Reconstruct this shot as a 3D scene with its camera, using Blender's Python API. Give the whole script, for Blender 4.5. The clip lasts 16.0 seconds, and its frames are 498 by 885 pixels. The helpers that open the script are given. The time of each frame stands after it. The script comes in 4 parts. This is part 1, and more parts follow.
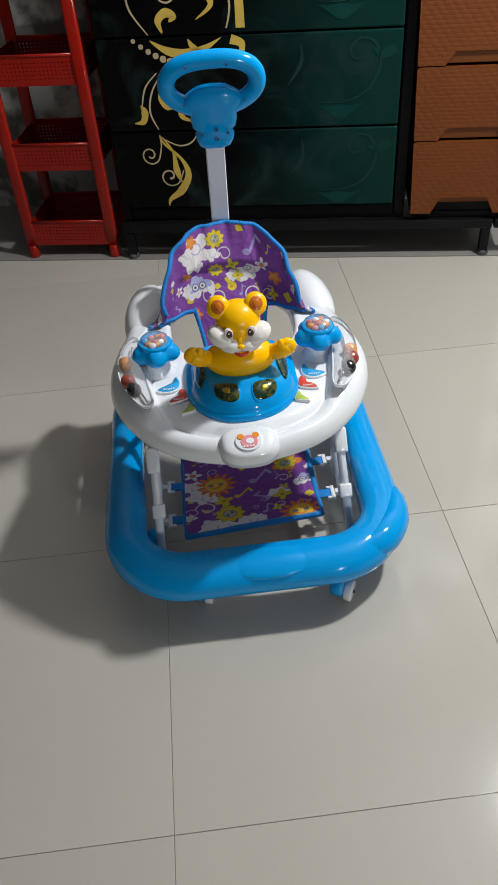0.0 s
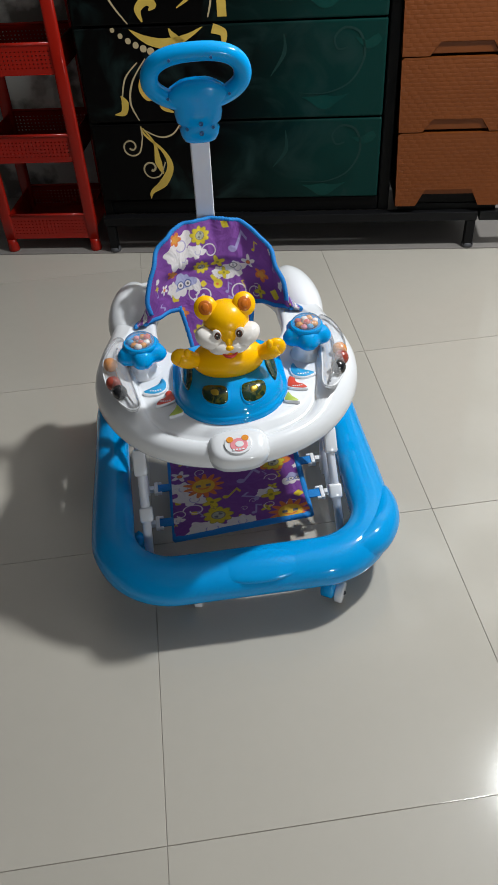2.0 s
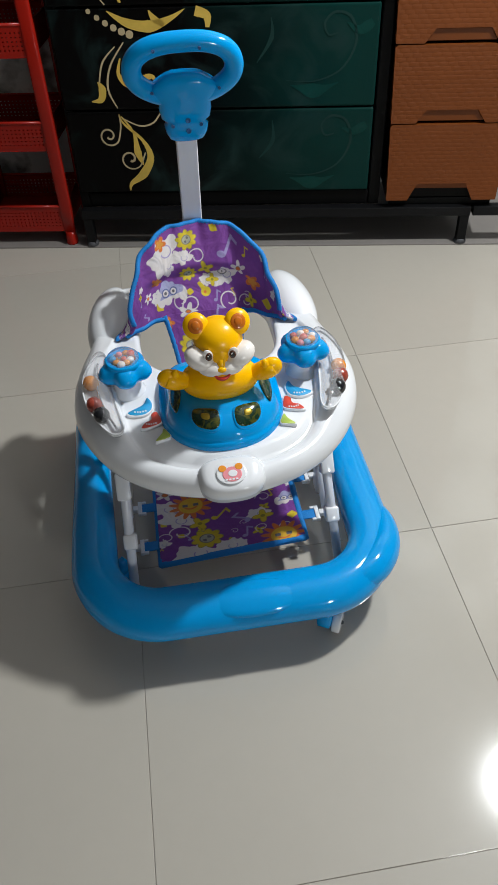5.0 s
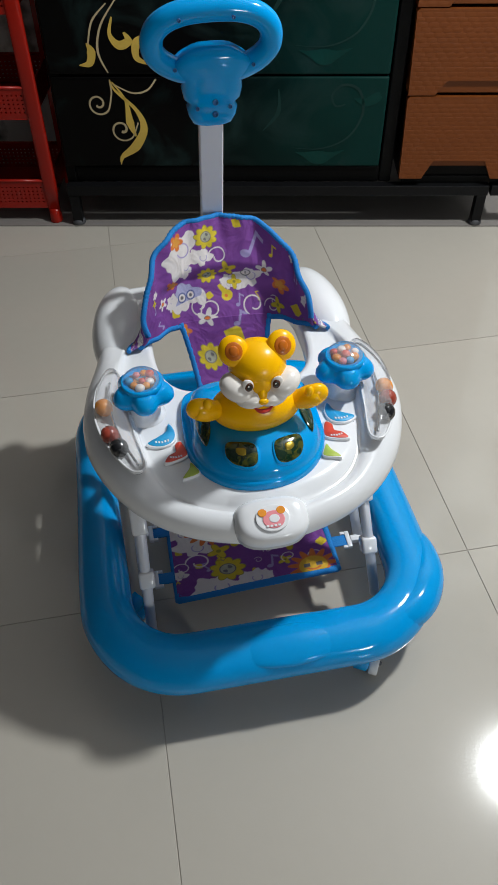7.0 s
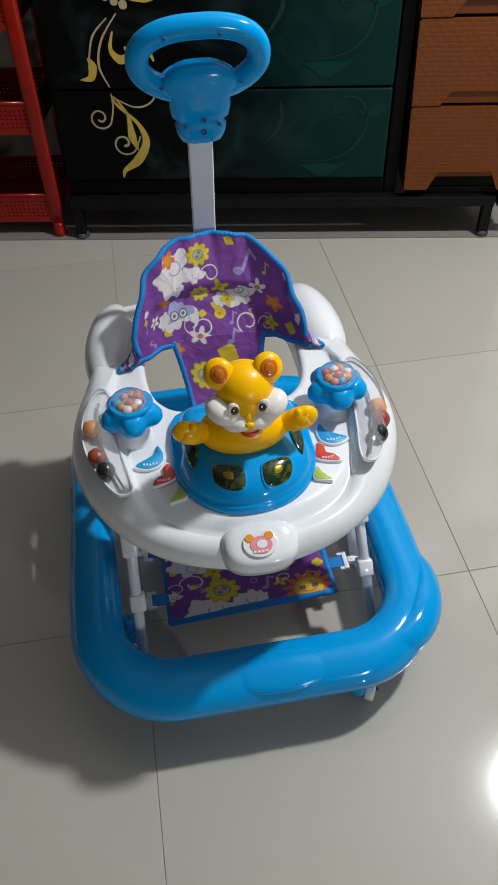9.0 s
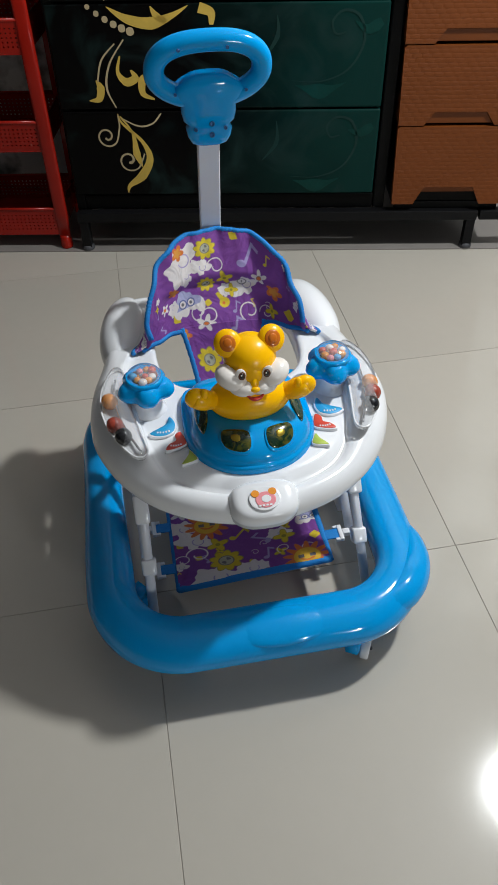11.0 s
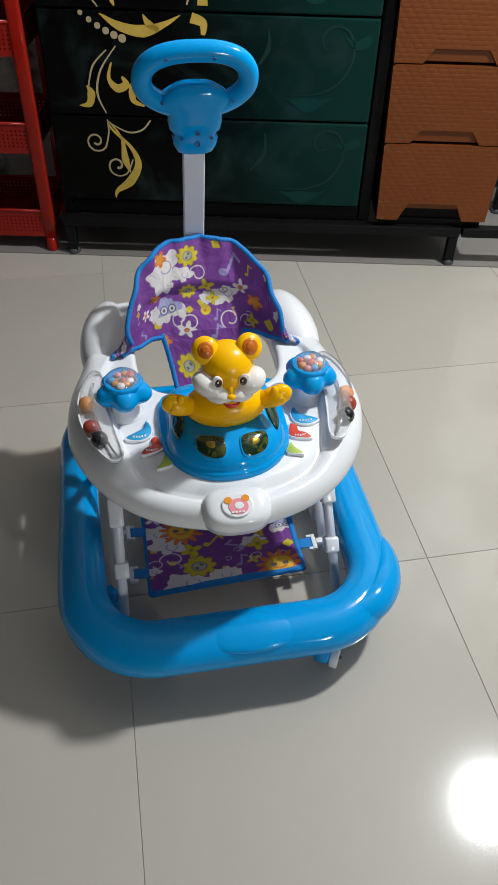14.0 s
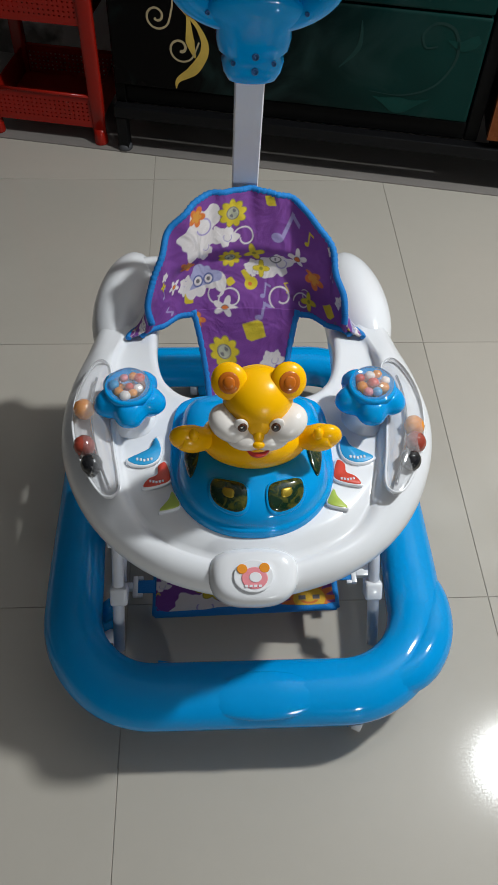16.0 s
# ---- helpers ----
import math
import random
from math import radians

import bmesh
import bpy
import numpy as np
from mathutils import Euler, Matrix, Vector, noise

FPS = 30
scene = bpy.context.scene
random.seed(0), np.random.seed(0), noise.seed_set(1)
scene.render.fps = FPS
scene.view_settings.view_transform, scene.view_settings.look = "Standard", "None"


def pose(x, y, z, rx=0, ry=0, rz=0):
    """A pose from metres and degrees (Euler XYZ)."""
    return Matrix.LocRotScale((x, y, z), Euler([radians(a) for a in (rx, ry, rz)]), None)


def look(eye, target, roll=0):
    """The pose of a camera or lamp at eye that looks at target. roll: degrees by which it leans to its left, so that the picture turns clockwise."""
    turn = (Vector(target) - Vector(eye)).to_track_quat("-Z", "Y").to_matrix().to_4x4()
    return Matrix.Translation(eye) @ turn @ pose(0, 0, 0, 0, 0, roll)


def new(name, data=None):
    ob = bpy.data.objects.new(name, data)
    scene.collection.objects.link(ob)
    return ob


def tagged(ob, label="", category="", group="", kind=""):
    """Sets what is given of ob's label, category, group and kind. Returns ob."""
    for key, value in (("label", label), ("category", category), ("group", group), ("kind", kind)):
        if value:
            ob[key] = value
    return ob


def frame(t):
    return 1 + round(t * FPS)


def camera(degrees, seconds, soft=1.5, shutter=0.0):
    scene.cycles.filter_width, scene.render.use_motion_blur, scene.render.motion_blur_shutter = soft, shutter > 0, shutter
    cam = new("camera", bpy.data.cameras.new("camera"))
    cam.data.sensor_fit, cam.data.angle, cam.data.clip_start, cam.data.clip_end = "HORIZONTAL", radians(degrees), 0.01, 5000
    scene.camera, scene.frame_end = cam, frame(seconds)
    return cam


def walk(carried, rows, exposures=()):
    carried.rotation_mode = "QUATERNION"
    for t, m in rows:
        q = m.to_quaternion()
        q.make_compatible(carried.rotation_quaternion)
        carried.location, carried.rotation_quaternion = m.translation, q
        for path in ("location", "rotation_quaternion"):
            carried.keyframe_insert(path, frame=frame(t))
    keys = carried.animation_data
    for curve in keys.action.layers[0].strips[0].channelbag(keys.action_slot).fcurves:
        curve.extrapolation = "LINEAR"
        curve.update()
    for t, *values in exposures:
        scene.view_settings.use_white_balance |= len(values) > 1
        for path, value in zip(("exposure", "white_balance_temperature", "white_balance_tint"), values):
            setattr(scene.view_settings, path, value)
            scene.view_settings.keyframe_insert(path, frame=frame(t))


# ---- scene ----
cam = camera(36.6, 16.0)
PATH = [
    (0, (0.132, -0.495, 1.199), (0.216, 1.018, -0.106), -4.3),
    (0.5, (0.128, -0.5, 1.2), (0.226, 1.004, -0.114), -3.8),
    (1, (0.121, -0.498, 1.205), (0.195, 1.019, -0.096), -4.6),
    (1.5, (0.121, -0.479, 1.194), (0.208, 1.009, -0.14), -4.1),
    (2, (0.123, -0.461, 1.202), (0.252, 1.027, -0.128), -3.7),
    (2.5, (0.129, -0.463, 1.205), (0.261, 1.047, -0.099), -4.5),
    (3, (0.123, -0.48, 1.212), (0.257, 1.044, -0.076), -3.5),
    (3.5, (0.126, -0.467, 1.206), (0.263, 1.043, -0.098), -3.8),
    (6, (0.067, -0.23, 1.178), (0.334, 1.159, -0.236), 0.2),
    (6.5, (0.041, -0.182, 1.169), (0.352, 1.175, -0.266), 1.1),
    (7, (0.044, -0.148, 1.168), (0.295, 1.214, -0.275), -0.3),
    (7.5, (0.076, -0.11, 1.163), (0.313, 1.244, -0.29), -0.7),
    (8, (0.089, -0.093, 1.162), (0.276, 1.264, -0.295), -1.6),
    (10.5, (0.061, -0.231, 1.18), (0.313, 1.2, -0.195), -1.8),
    (11, (0.044, -0.258, 1.177), (0.287, 1.176, -0.196), -1.1),
    (11.5, (0.047, -0.265, 1.174), (0.328, 1.154, -0.207), 0.1),
    (12, (0.048, -0.256, 1.174), (0.328, 1.139, -0.232), 0.8),
    (12.5, (0.05, -0.257, 1.174), (0.329, 1.141, -0.228), 1.6),
    (13, (0.049, -0.27, 1.178), (0.332, 1.129, -0.223), 1.6),
    (13.5, (0.047, -0.27, 1.183), (0.309, 1.156, -0.195), 1.4),
    (14, (0.054, -0.268, 1.182), (0.344, 1.173, -0.174), 1.9),
    (14.5, (0.067, -0.242, 1.18), (0.344, 1.17, -0.209), 1.6),
    (15, (0.089, -0.151, 1.17), (0.304, 1.204, -0.286), 2.1),
    (15.5, (0.127, -0.029, 1.159), (0.24, 1.271, -0.357), 2.4),
    (16, (0.137, 0.054, 1.145), (0.241, 1.27, -0.44), 3.2),
]
walk(cam, [(t, look(eye, target, roll)) for t, eye, target, roll in PATH], [(0, 0.07), (3.5, 0.05), (6, 0.0), (7, -0.09), (8, -0.17), (10.5, -0.05), (12, -0.05), (14.5, 0.05), (16, -0.19)])

# ---- light ----
world = bpy.data.worlds.new("room_air")
scene.world = world
world.use_nodes = True
world.node_tree.nodes["Background"].inputs[0].default_value = (0.5, 0.5, 0.5, 1)
world.node_tree.nodes["Background"].inputs[1].default_value = 0.01


def bulb(name, place, watts, radius, colour):
    data = bpy.data.lights.new(name, "POINT")
    data.energy, data.shadow_soft_size, data.color = watts, radius, colour
    ob = new(name, data)
    ob.location = place
    return ob


bulb("ceiling_bulb", (1.429, 0.896, 2.25), 188, 0.07, (0.955, 1.0, 1.01))
# unseen fill added low in front, to brighten the walker's front faces
bulb("front_fill", (1.2, -2.5, 0.85), 76, 0.14, (0.955, 1.0, 1.01))


# ---- materials ----
def shader(name, colour, rough=0.5, metal=0.0, vary=0.12, scale=8.0, bump=0.0, bump_scale=120.0, coat=0.0, spec=0.5):
    """A principled material whose colour drifts at two scales, with fine relief and uneven gloss."""
    m = bpy.data.materials.new(name)
    m.use_nodes = True
    nt = m.node_tree
    p = nt.nodes["Principled BSDF"]
    p.inputs["Metallic"].default_value = metal
    p.inputs["Coat Weight"].default_value = coat
    p.inputs["Coat Roughness"].default_value = 0.06
    p.inputs["Specular IOR Level"].default_value = spec
    co = nt.nodes.new("ShaderNodeTexCoord")
    big = nt.nodes.new("ShaderNodeTexNoise")
    big.inputs["Scale"].default_value, big.inputs["Detail"].default_value = scale, 6
    fine = nt.nodes.new("ShaderNodeTexNoise")
    fine.inputs["Scale"].default_value, fine.inputs["Detail"].default_value = bump_scale, 3
    nt.links.new(co.outputs["Object"], big.inputs["Vector"])
    nt.links.new(co.outputs["Object"], fine.inputs["Vector"])
    add = nt.nodes.new("ShaderNodeMath")
    add.operation = "MULTIPLY_ADD"
    nt.links.new(fine.outputs["Fac"], add.inputs[0])
    add.inputs[1].default_value = 0.35
    nt.links.new(big.outputs["Fac"], add.inputs[2])
    mix = nt.nodes.new("ShaderNodeMix")
    mix.data_type = "RGBA"
    mix.inputs["A"].default_value = (*[c * (1 - vary) for c in colour], 1)
    mix.inputs["B"].default_value = (*[min(1, c * (1 + vary)) for c in colour], 1)
    nt.links.new(add.outputs[0], mix.inputs["Factor"])
    nt.links.new(mix.outputs["Result"], p.inputs["Base Color"])
    rr = nt.nodes.new("ShaderNodeMapRange")
    rr.inputs["To Min"].default_value, rr.inputs["To Max"].default_value = rough * 0.8, min(1, rough * 1.2)
    nt.links.new(big.outputs["Fac"], rr.inputs["Value"])
    nt.links.new(rr.outputs["Result"], p.inputs["Roughness"])
    if bump:
        b = nt.nodes.new("ShaderNodeBump")
        b.inputs["Strength"].default_value, b.inputs["Distance"].default_value = bump, 0.002
        nt.links.new(fine.outputs["Fac"], b.inputs["Height"])
        nt.links.new(b.outputs["Normal"], p.inputs["Normal"])
    return m


def ripple(m, scale, distance):
    """The shallow unevenness of blow-moulded plastic, which breaks up its highlights."""
    nt = m.node_tree
    place = nt.nodes.new("ShaderNodeTexCoord")
    wave = nt.nodes.new("ShaderNodeTexNoise")
    wave.inputs["Scale"].default_value, wave.inputs["Detail"].default_value = scale, 1.0
    rise = nt.nodes.new("ShaderNodeBump")
    rise.inputs["Strength"].default_value, rise.inputs["Distance"].default_value = 1.0, distance
    nt.links.new(place.outputs["Object"], wave.inputs["Vector"])
    nt.links.new(wave.outputs["Fac"], rise.inputs["Height"])
    nt.links.new(rise.outputs["Normal"], nt.nodes["Principled BSDF"].inputs["Normal"])


def glassy(name, tint, rough=0.05):
    """Thin clear plastic: seen through, with a gloss that grows at the rim."""
    m = bpy.data.materials.new(name)
    m.use_nodes = True
    nt = m.node_tree
    nt.nodes.remove(nt.nodes["Principled BSDF"])
    see = nt.nodes.new("ShaderNodeBsdfTransparent")
    see.inputs["Color"].default_value = (*tint, 1)
    gloss = nt.nodes.new("ShaderNodeBsdfGlossy")
    gloss.inputs["Roughness"].default_value = rough
    fres = nt.nodes.new("ShaderNodeFresnel")
    fres.inputs["IOR"].default_value = 1.9
    mixer = nt.nodes.new("ShaderNodeMixShader")
    haze = nt.nodes.new("ShaderNodeBsdfDiffuse")
    haze.inputs["Color"].default_value = (0.9, 0.9, 0.92, 1)
    milky = nt.nodes.new("ShaderNodeMixShader")
    milky.inputs[0].default_value = 0.17
    nt.links.new(see.outputs[0], milky.inputs[1])
    nt.links.new(haze.outputs[0], milky.inputs[2])
    nt.links.new(fres.outputs[0], mixer.inputs[0])
    nt.links.new(milky.outputs[0], mixer.inputs[1])
    nt.links.new(gloss.outputs[0], mixer.inputs[2])
    nt.links.new(mixer.outputs[0], nt.nodes["Material Output"].inputs["Surface"])
    return m


def cloth(name):
    """Printed cotton: the print sits in a colour attribute, the weave in the bump."""
    m = shader(name, (0.5, 0.5, 0.5), 0.75, vary=0.0, bump=0.25, bump_scale=900)
    nt = m.node_tree
    p = nt.nodes["Principled BSDF"]
    attr = nt.nodes.new("ShaderNodeAttribute")
    attr.attribute_name = "print"
    nt.links.new(attr.outputs["Color"], p.inputs["Base Color"])
    p.inputs["Sheen Weight"].default_value = 0.05
    place = nt.nodes.new("ShaderNodeTexCoord")
    crease = nt.nodes.new("ShaderNodeTexNoise")
    crease.inputs["Scale"].default_value, crease.inputs["Detail"].default_value, crease.inputs["Distortion"].default_value = 26, 2, 0.8
    fold = nt.nodes.new("ShaderNodeBump")
    fold.inputs["Strength"].default_value, fold.inputs["Distance"].default_value = 0.5, 0.012
    weave = next(n for n in nt.nodes if n.type == "BUMP" and n is not fold)
    nt.links.new(place.outputs["Object"], crease.inputs["Vector"])
    nt.links.new(crease.outputs["Fac"], fold.inputs["Height"])
    nt.links.new(fold.outputs["Normal"], weave.inputs["Normal"])
    return m


def tile_material():
    m = shader("glazed_tile", (0.468, 0.43, 0.373), 0.08, vary=0.05, scale=2.5, bump=0.0, bump_scale=35)
    nt = m.node_tree
    p = nt.nodes["Principled BSDF"]
    mix = next(n for n in nt.nodes if n.type == "MIX")
    info = nt.nodes.new("ShaderNodeObjectInfo")
    rng = nt.nodes.new("ShaderNodeMapRange")
    rng.inputs["To Min"].default_value, rng.inputs["To Max"].default_value = 0.96, 1.04
    hsv = nt.nodes.new("ShaderNodeHueSaturation")
    nt.links.new(info.outputs["Random"], rng.inputs["Value"])
    nt.links.new(rng.outputs["Result"], hsv.inputs["Value"])
    nt.links.new(mix.outputs["Result"], hsv.inputs["Color"])
    nt.links.new(hsv.outputs["Color"], p.inputs["Base Color"])
    speck = nt.nodes.new("ShaderNodeTexNoise")
    speck.inputs["Scale"].default_value, speck.inputs["Detail"].default_value = 420, 3
    spread = nt.nodes.new("ShaderNodeMapRange")
    spread.inputs["From Min"].default_value, spread.inputs["From Max"].default_value = 0.35, 0.65
    spread.inputs["To Min"].default_value, spread.inputs["To Max"].default_value = 0.06, 0.13
    where = nt.nodes.new("ShaderNodeTexCoord")
    nt.links.new(where.outputs["Object"], speck.inputs["Vector"])
    nt.links.new(speck.outputs["Fac"], spread.inputs["Value"])
    nt.links.new(spread.outputs["Result"], p.inputs["Roughness"])
    return m


def rattan_material():
    """Moulded plastic with a woven relief of short horizontal strands."""
    m = shader("rattan_plastic", (0.142, 0.036, 0.006), 0.42, vary=0.18, scale=5, spec=0.2)
    nt = m.node_tree
    p = nt.nodes["Principled BSDF"]
    co = nt.nodes.new("ShaderNodeTexCoord")
    sep = nt.nodes.new("ShaderNodeSeparateXYZ")

    def op(kind, a, b2=None):
        n = nt.nodes.new("ShaderNodeMath")
        n.operation = kind
        for k, v in enumerate((a, b2)):
            if v is None:
                continue
            if isinstance(v, (int, float)):
                n.inputs[k].default_value = v
            else:
                nt.links.new(v, n.inputs[k])
        return n.outputs[0]

    nt.links.new(co.outputs["Object"], sep.inputs["Vector"])
    rows = op("MULTIPLY", sep.outputs["Z"], 1 / 0.0115)
    strand = op("ABSOLUTE", op("SINE", op("ADD", op("MULTIPLY", sep.outputs["X"], math.pi / 0.026), op("MULTIPLY", op("FLOOR", rows), math.pi * 0.36))))
    band = op("ABSOLUTE", op("SINE", op("MULTIPLY", rows, math.pi)))
    rough_up = nt.nodes.new("ShaderNodeTexNoise")
    rough_up.inputs["Scale"].default_value = 160
    nt.links.new(co.outputs["Object"], rough_up.inputs["Vector"])
    height = op("ADD", op("MULTIPLY", op("POWER", strand, 0.8), op("POWER", band, 0.35)), op("MULTIPLY", rough_up.outputs["Fac"], 0.5))
    b = nt.nodes.new("ShaderNodeBump")
    b.inputs["Strength"].default_value, b.inputs["Distance"].default_value = 0.38, 0.002
    nt.links.new(height, b.inputs["Height"])
    nt.links.new(b.outputs["Normal"], p.inputs["Normal"])
    return m


def drawer_print_material():
    """Dark plastic whose print runs from black at one side to bottle green at the other."""
    m = shader("green_black_plastic", (0.01, 0.04, 0.035), 0.2, vary=0.2, scale=4, spec=0.07)
    nt = m.node_tree
    p = nt.nodes["Principled BSDF"]
    co = nt.nodes.new("ShaderNodeTexCoord")
    sep = nt.nodes.new("ShaderNodeSeparateXYZ")
    wob = nt.nodes.new("ShaderNodeTexNoise")
    wob.inputs["Scale"].default_value = 5.0
    add = nt.nodes.new("ShaderNodeMath")
    add.operation = "MULTIPLY_ADD"
    add.inputs[1].default_value = 0.3
    ramp = nt.nodes.new("ShaderNodeValToRGB")
    ramp.color_ramp.elements[0].position, ramp.color_ramp.elements[0].color = 0.54, (0.0022, 0.0020, 0.0020, 1)
    ramp.color_ramp.elements[1].position, ramp.color_ramp.elements[1].color = 0.95, (0.0034, 0.027, 0.023, 1)
    nt.links.new(co.outputs["Object"], sep.inputs["Vector"])
    nt.links.new(co.outputs["Object"], wob.inputs["Vector"])
    nt.links.new(wob.outputs["Fac"], add.inputs[0])
    nt.links.new(sep.outputs["X"], add.inputs[2])
    nt.links.new(add.outputs[0], ramp.inputs["Fac"])
    # sparse paler green-grey patches mixed at random over the print
    blotch = nt.nodes.new("ShaderNodeTexNoise")
    blotch.inputs["Scale"].default_value, blotch.inputs["Detail"].default_value, blotch.inputs["Distortion"].default_value = 7.0, 6.0, 1.2
    spread = nt.nodes.new("ShaderNodeMapRange")
    spread.inputs["From Min"].default_value, spread.inputs["From Max"].default_value = 0.52, 0.74
    spread.inputs["To Max"].default_value = 0.55
    pale_mix = nt.nodes.new("ShaderNodeMix")
    pale_mix.data_type = "RGBA"
    pale_mix.inputs["B"].default_value = (0.016, 0.036, 0.034, 1)
    nt.links.new(co.outputs["Object"], blotch.inputs["Vector"])
    nt.links.new(blotch.outputs["Fac"], spread.inputs["Value"])
    nt.links.new(spread.outputs["Result"], pale_mix.inputs["Factor"])
    nt.links.new(ramp.outputs["Color"], pale_mix.inputs["A"])
    nt.links.new(pale_mix.outputs["Result"], p.inputs["Base Color"])
    return m


BLUE = shader("blue_plastic", (0.0, 0.308, 0.725), 0.085, vary=0.04, scale=3, spec=0.36)
ripple(BLUE, 20, 0.0018)
GRIP_BLUE = shader("satin_blue_plastic", (0.0, 0.308, 0.725), 0.12, vary=0.04, scale=3, spec=0.30)
ripple(GRIP_BLUE, 26, 0.0012)
WHITE = shader("white_plastic", (0.78, 0.785, 0.805), 0.2, vary=0.02, coat=0.1)
TUBE_WHITE = shader("white_enamel", (0.70, 0.71, 0.76), 0.3, vary=0.03)
YELLOW = shader("yellow_plastic", (1.0, 0.50, 0.0), 0.26, vary=0.03, spec=0.3)
CREAM = shader("cream_paint", (0.82, 0.77, 0.72), 0.25, vary=0.02)
BLACK = shader("black_paint", (0.01, 0.01, 0.01), 0.25)
BROWN_EYE = shader("brown_paint", (0.10, 0.03, 0.01), 0.25)
RED_PAINT = shader("red_paint", (0.55, 0.03, 0.02), 0.3)
AMBER = shader("amber_plastic", (0.55, 0.14, 0.01), 0.12, coat=0.5)
ORANGE = shader("orange_plastic", (0.75, 0.27, 0.02), 0.2, coat=0.3)
BEAD_RED = shader("red_bead_plastic", (0.32, 0.05, 0.03), 0.2, coat=0.3)
BEAD_BLACK = shader("black_bead_plastic", (0.012, 0.012, 0.014), 0.15, coat=0.3)
PINK = shader("pink_sticker", (0.75, 0.25, 0.28), 0.35)
STICK_RED = shader("red_sticker", (0.62, 0.06, 0.03), 0.4)
STICK_BLUE = shader("blue_sticker", (0.02, 0.32, 0.62), 0.4)
STICK_GREEN = shader("lime_sticker", (0.42, 0.52, 0.08), 0.4)
OLIVE = shader("olive_smoked_plastic", (0.035, 0.05, 0.012), 0.12, vary=0.6, scale=60, coat=0.5)
smoke_nodes = OLIVE.node_tree
smoke_noise = smoke_nodes.nodes.new("ShaderNodeTexNoise")
smoke_noise.inputs["Scale"].default_value, smoke_noise.inputs["Detail"].default_value, smoke_noise.inputs["Distortion"].default_value = 95, 4, 1.0
smoke_place = smoke_nodes.nodes.new("ShaderNodeTexCoord")
smoke_ramp = smoke_nodes.nodes.new("ShaderNodeValToRGB")
smoke_ramp.color_ramp.elements[0].position, smoke_ramp.color_ramp.elements[0].color = 0.46, (0.006, 0.028, 0.012, 1)
smoke_ramp.color_ramp.elements[1].position, smoke_ramp.color_ramp.elements[1].color = 0.78, (0.15, 0.13, 0.012, 1)
smoke_nodes.links.new(smoke_place.outputs["Object"], smoke_noise.inputs["Vector"])
smoke_nodes.links.new(smoke_noise.outputs["Fac"], smoke_ramp.inputs["Fac"])
smoke_nodes.links.new(smoke_ramp.outputs["Color"], smoke_nodes.nodes["Principled BSDF"].inputs["Base Color"])
GOLD_FOIL = shader("gold_foil", (0.40, 0.28, 0.03), 0.35, metal=0.6, vary=0.3, scale=90)
CLOTH = cloth("printed_cloth")
BLUE_CLOTH = shader("blue_binding", (0.003, 0.19, 0.54), 0.7, vary=0.15, bump=0.5, bump_scale=500)
CLEAR = glassy("clear_plastic", (0.86, 0.86, 0.87))
ROD = shader("bright_rod", (0.62, 0.62, 0.64), 0.22, metal=0.9)
# dark blue holds the shade inside the handle's screw recesses
RECESS_BLUE = shader("screw_recess_blue", (0.03, 0.12, 0.30), 0.3, metal=0.5)
RUBBER = shader("grey_rubber", (0.05, 0.05, 0.055), 0.6)
TILE = tile_material()
GROUT = shader("dark_grout", (0.34, 0.31, 0.27), 0.9, vary=0.3, scale=20)
BORDER = shader("grey_border_stone", (0.22, 0.20, 0.185), 0.35, vary=0.12, scale=9)
PEELED = shader("peeled_wall_paint", (0.2, 0.2, 0.2), 0.8, bump=0.4, bump_scale=50)
wall_nodes = PEELED.node_tree
patch = wall_nodes.nodes.new("ShaderNodeTexNoise")
patch.inputs["Scale"].default_value, patch.inputs["Detail"].default_value = 5.5, 8
patch_ramp = wall_nodes.nodes.new("ShaderNodeValToRGB")
patch_ramp.color_ramp.elements[0].position, patch_ramp.color_ramp.elements[0].color = 0.47, (0.16, 0.145, 0.13, 1)
patch_ramp.color_ramp.elements[1].position, patch_ramp.color_ramp.elements[1].color = 0.56, (0.62, 0.60, 0.57, 1)
wall_place = wall_nodes.nodes.new("ShaderNodeTexCoord")
wall_nodes.links.new(wall_place.outputs["Object"], patch.inputs["Vector"])
wall_nodes.links.new(patch.outputs["Fac"], patch_ramp.inputs["Fac"])
wall_nodes.links.new(patch_ramp.outputs["Color"], wall_nodes.nodes["Principled BSDF"].inputs["Base Color"])
PLASTER = shader("wall_paint", (0.15, 0.155, 0.16), 0.8, vary=0.12, scale=3, bump=0.3, bump_scale=60)
CEILING = shader("ceiling_paint", (0.20, 0.20, 0.21), 0.85, vary=0.05)
RED = shader("red_rack_plastic", (0.27, 0.009, 0.004), 0.2, vary=0.15, spec=0.3)
RATTAN = rattan_material()
RATTAN_PLAIN = shader("brown_plastic", (0.13, 0.034, 0.006), 0.45, vary=0.15, spec=0.2)
GREEN_PRINT = drawer_print_material()
BLACK_PLASTIC = shader("black_plastic", (0.003, 0.003, 0.003), 0.35, vary=0.2, spec=0.06)
BLACK_STEEL = shader("black_steel", (0.005, 0.005, 0.0055), 0.4, vary=0.25, scale=20, spec=0.13)
GOLD = shader("gold_print", (0.52, 0.35, 0.06), 0.38, vary=0.3, scale=14)
GOLD_PALE = shader("pale_gold_print", (0.42, 0.33, 0.19), 0.45, vary=0.2, scale=14)
TEAL = shader("teal_print", (0.004, 0.034, 0.028), 0.2, vary=0.3, scale=14, spec=0.1)
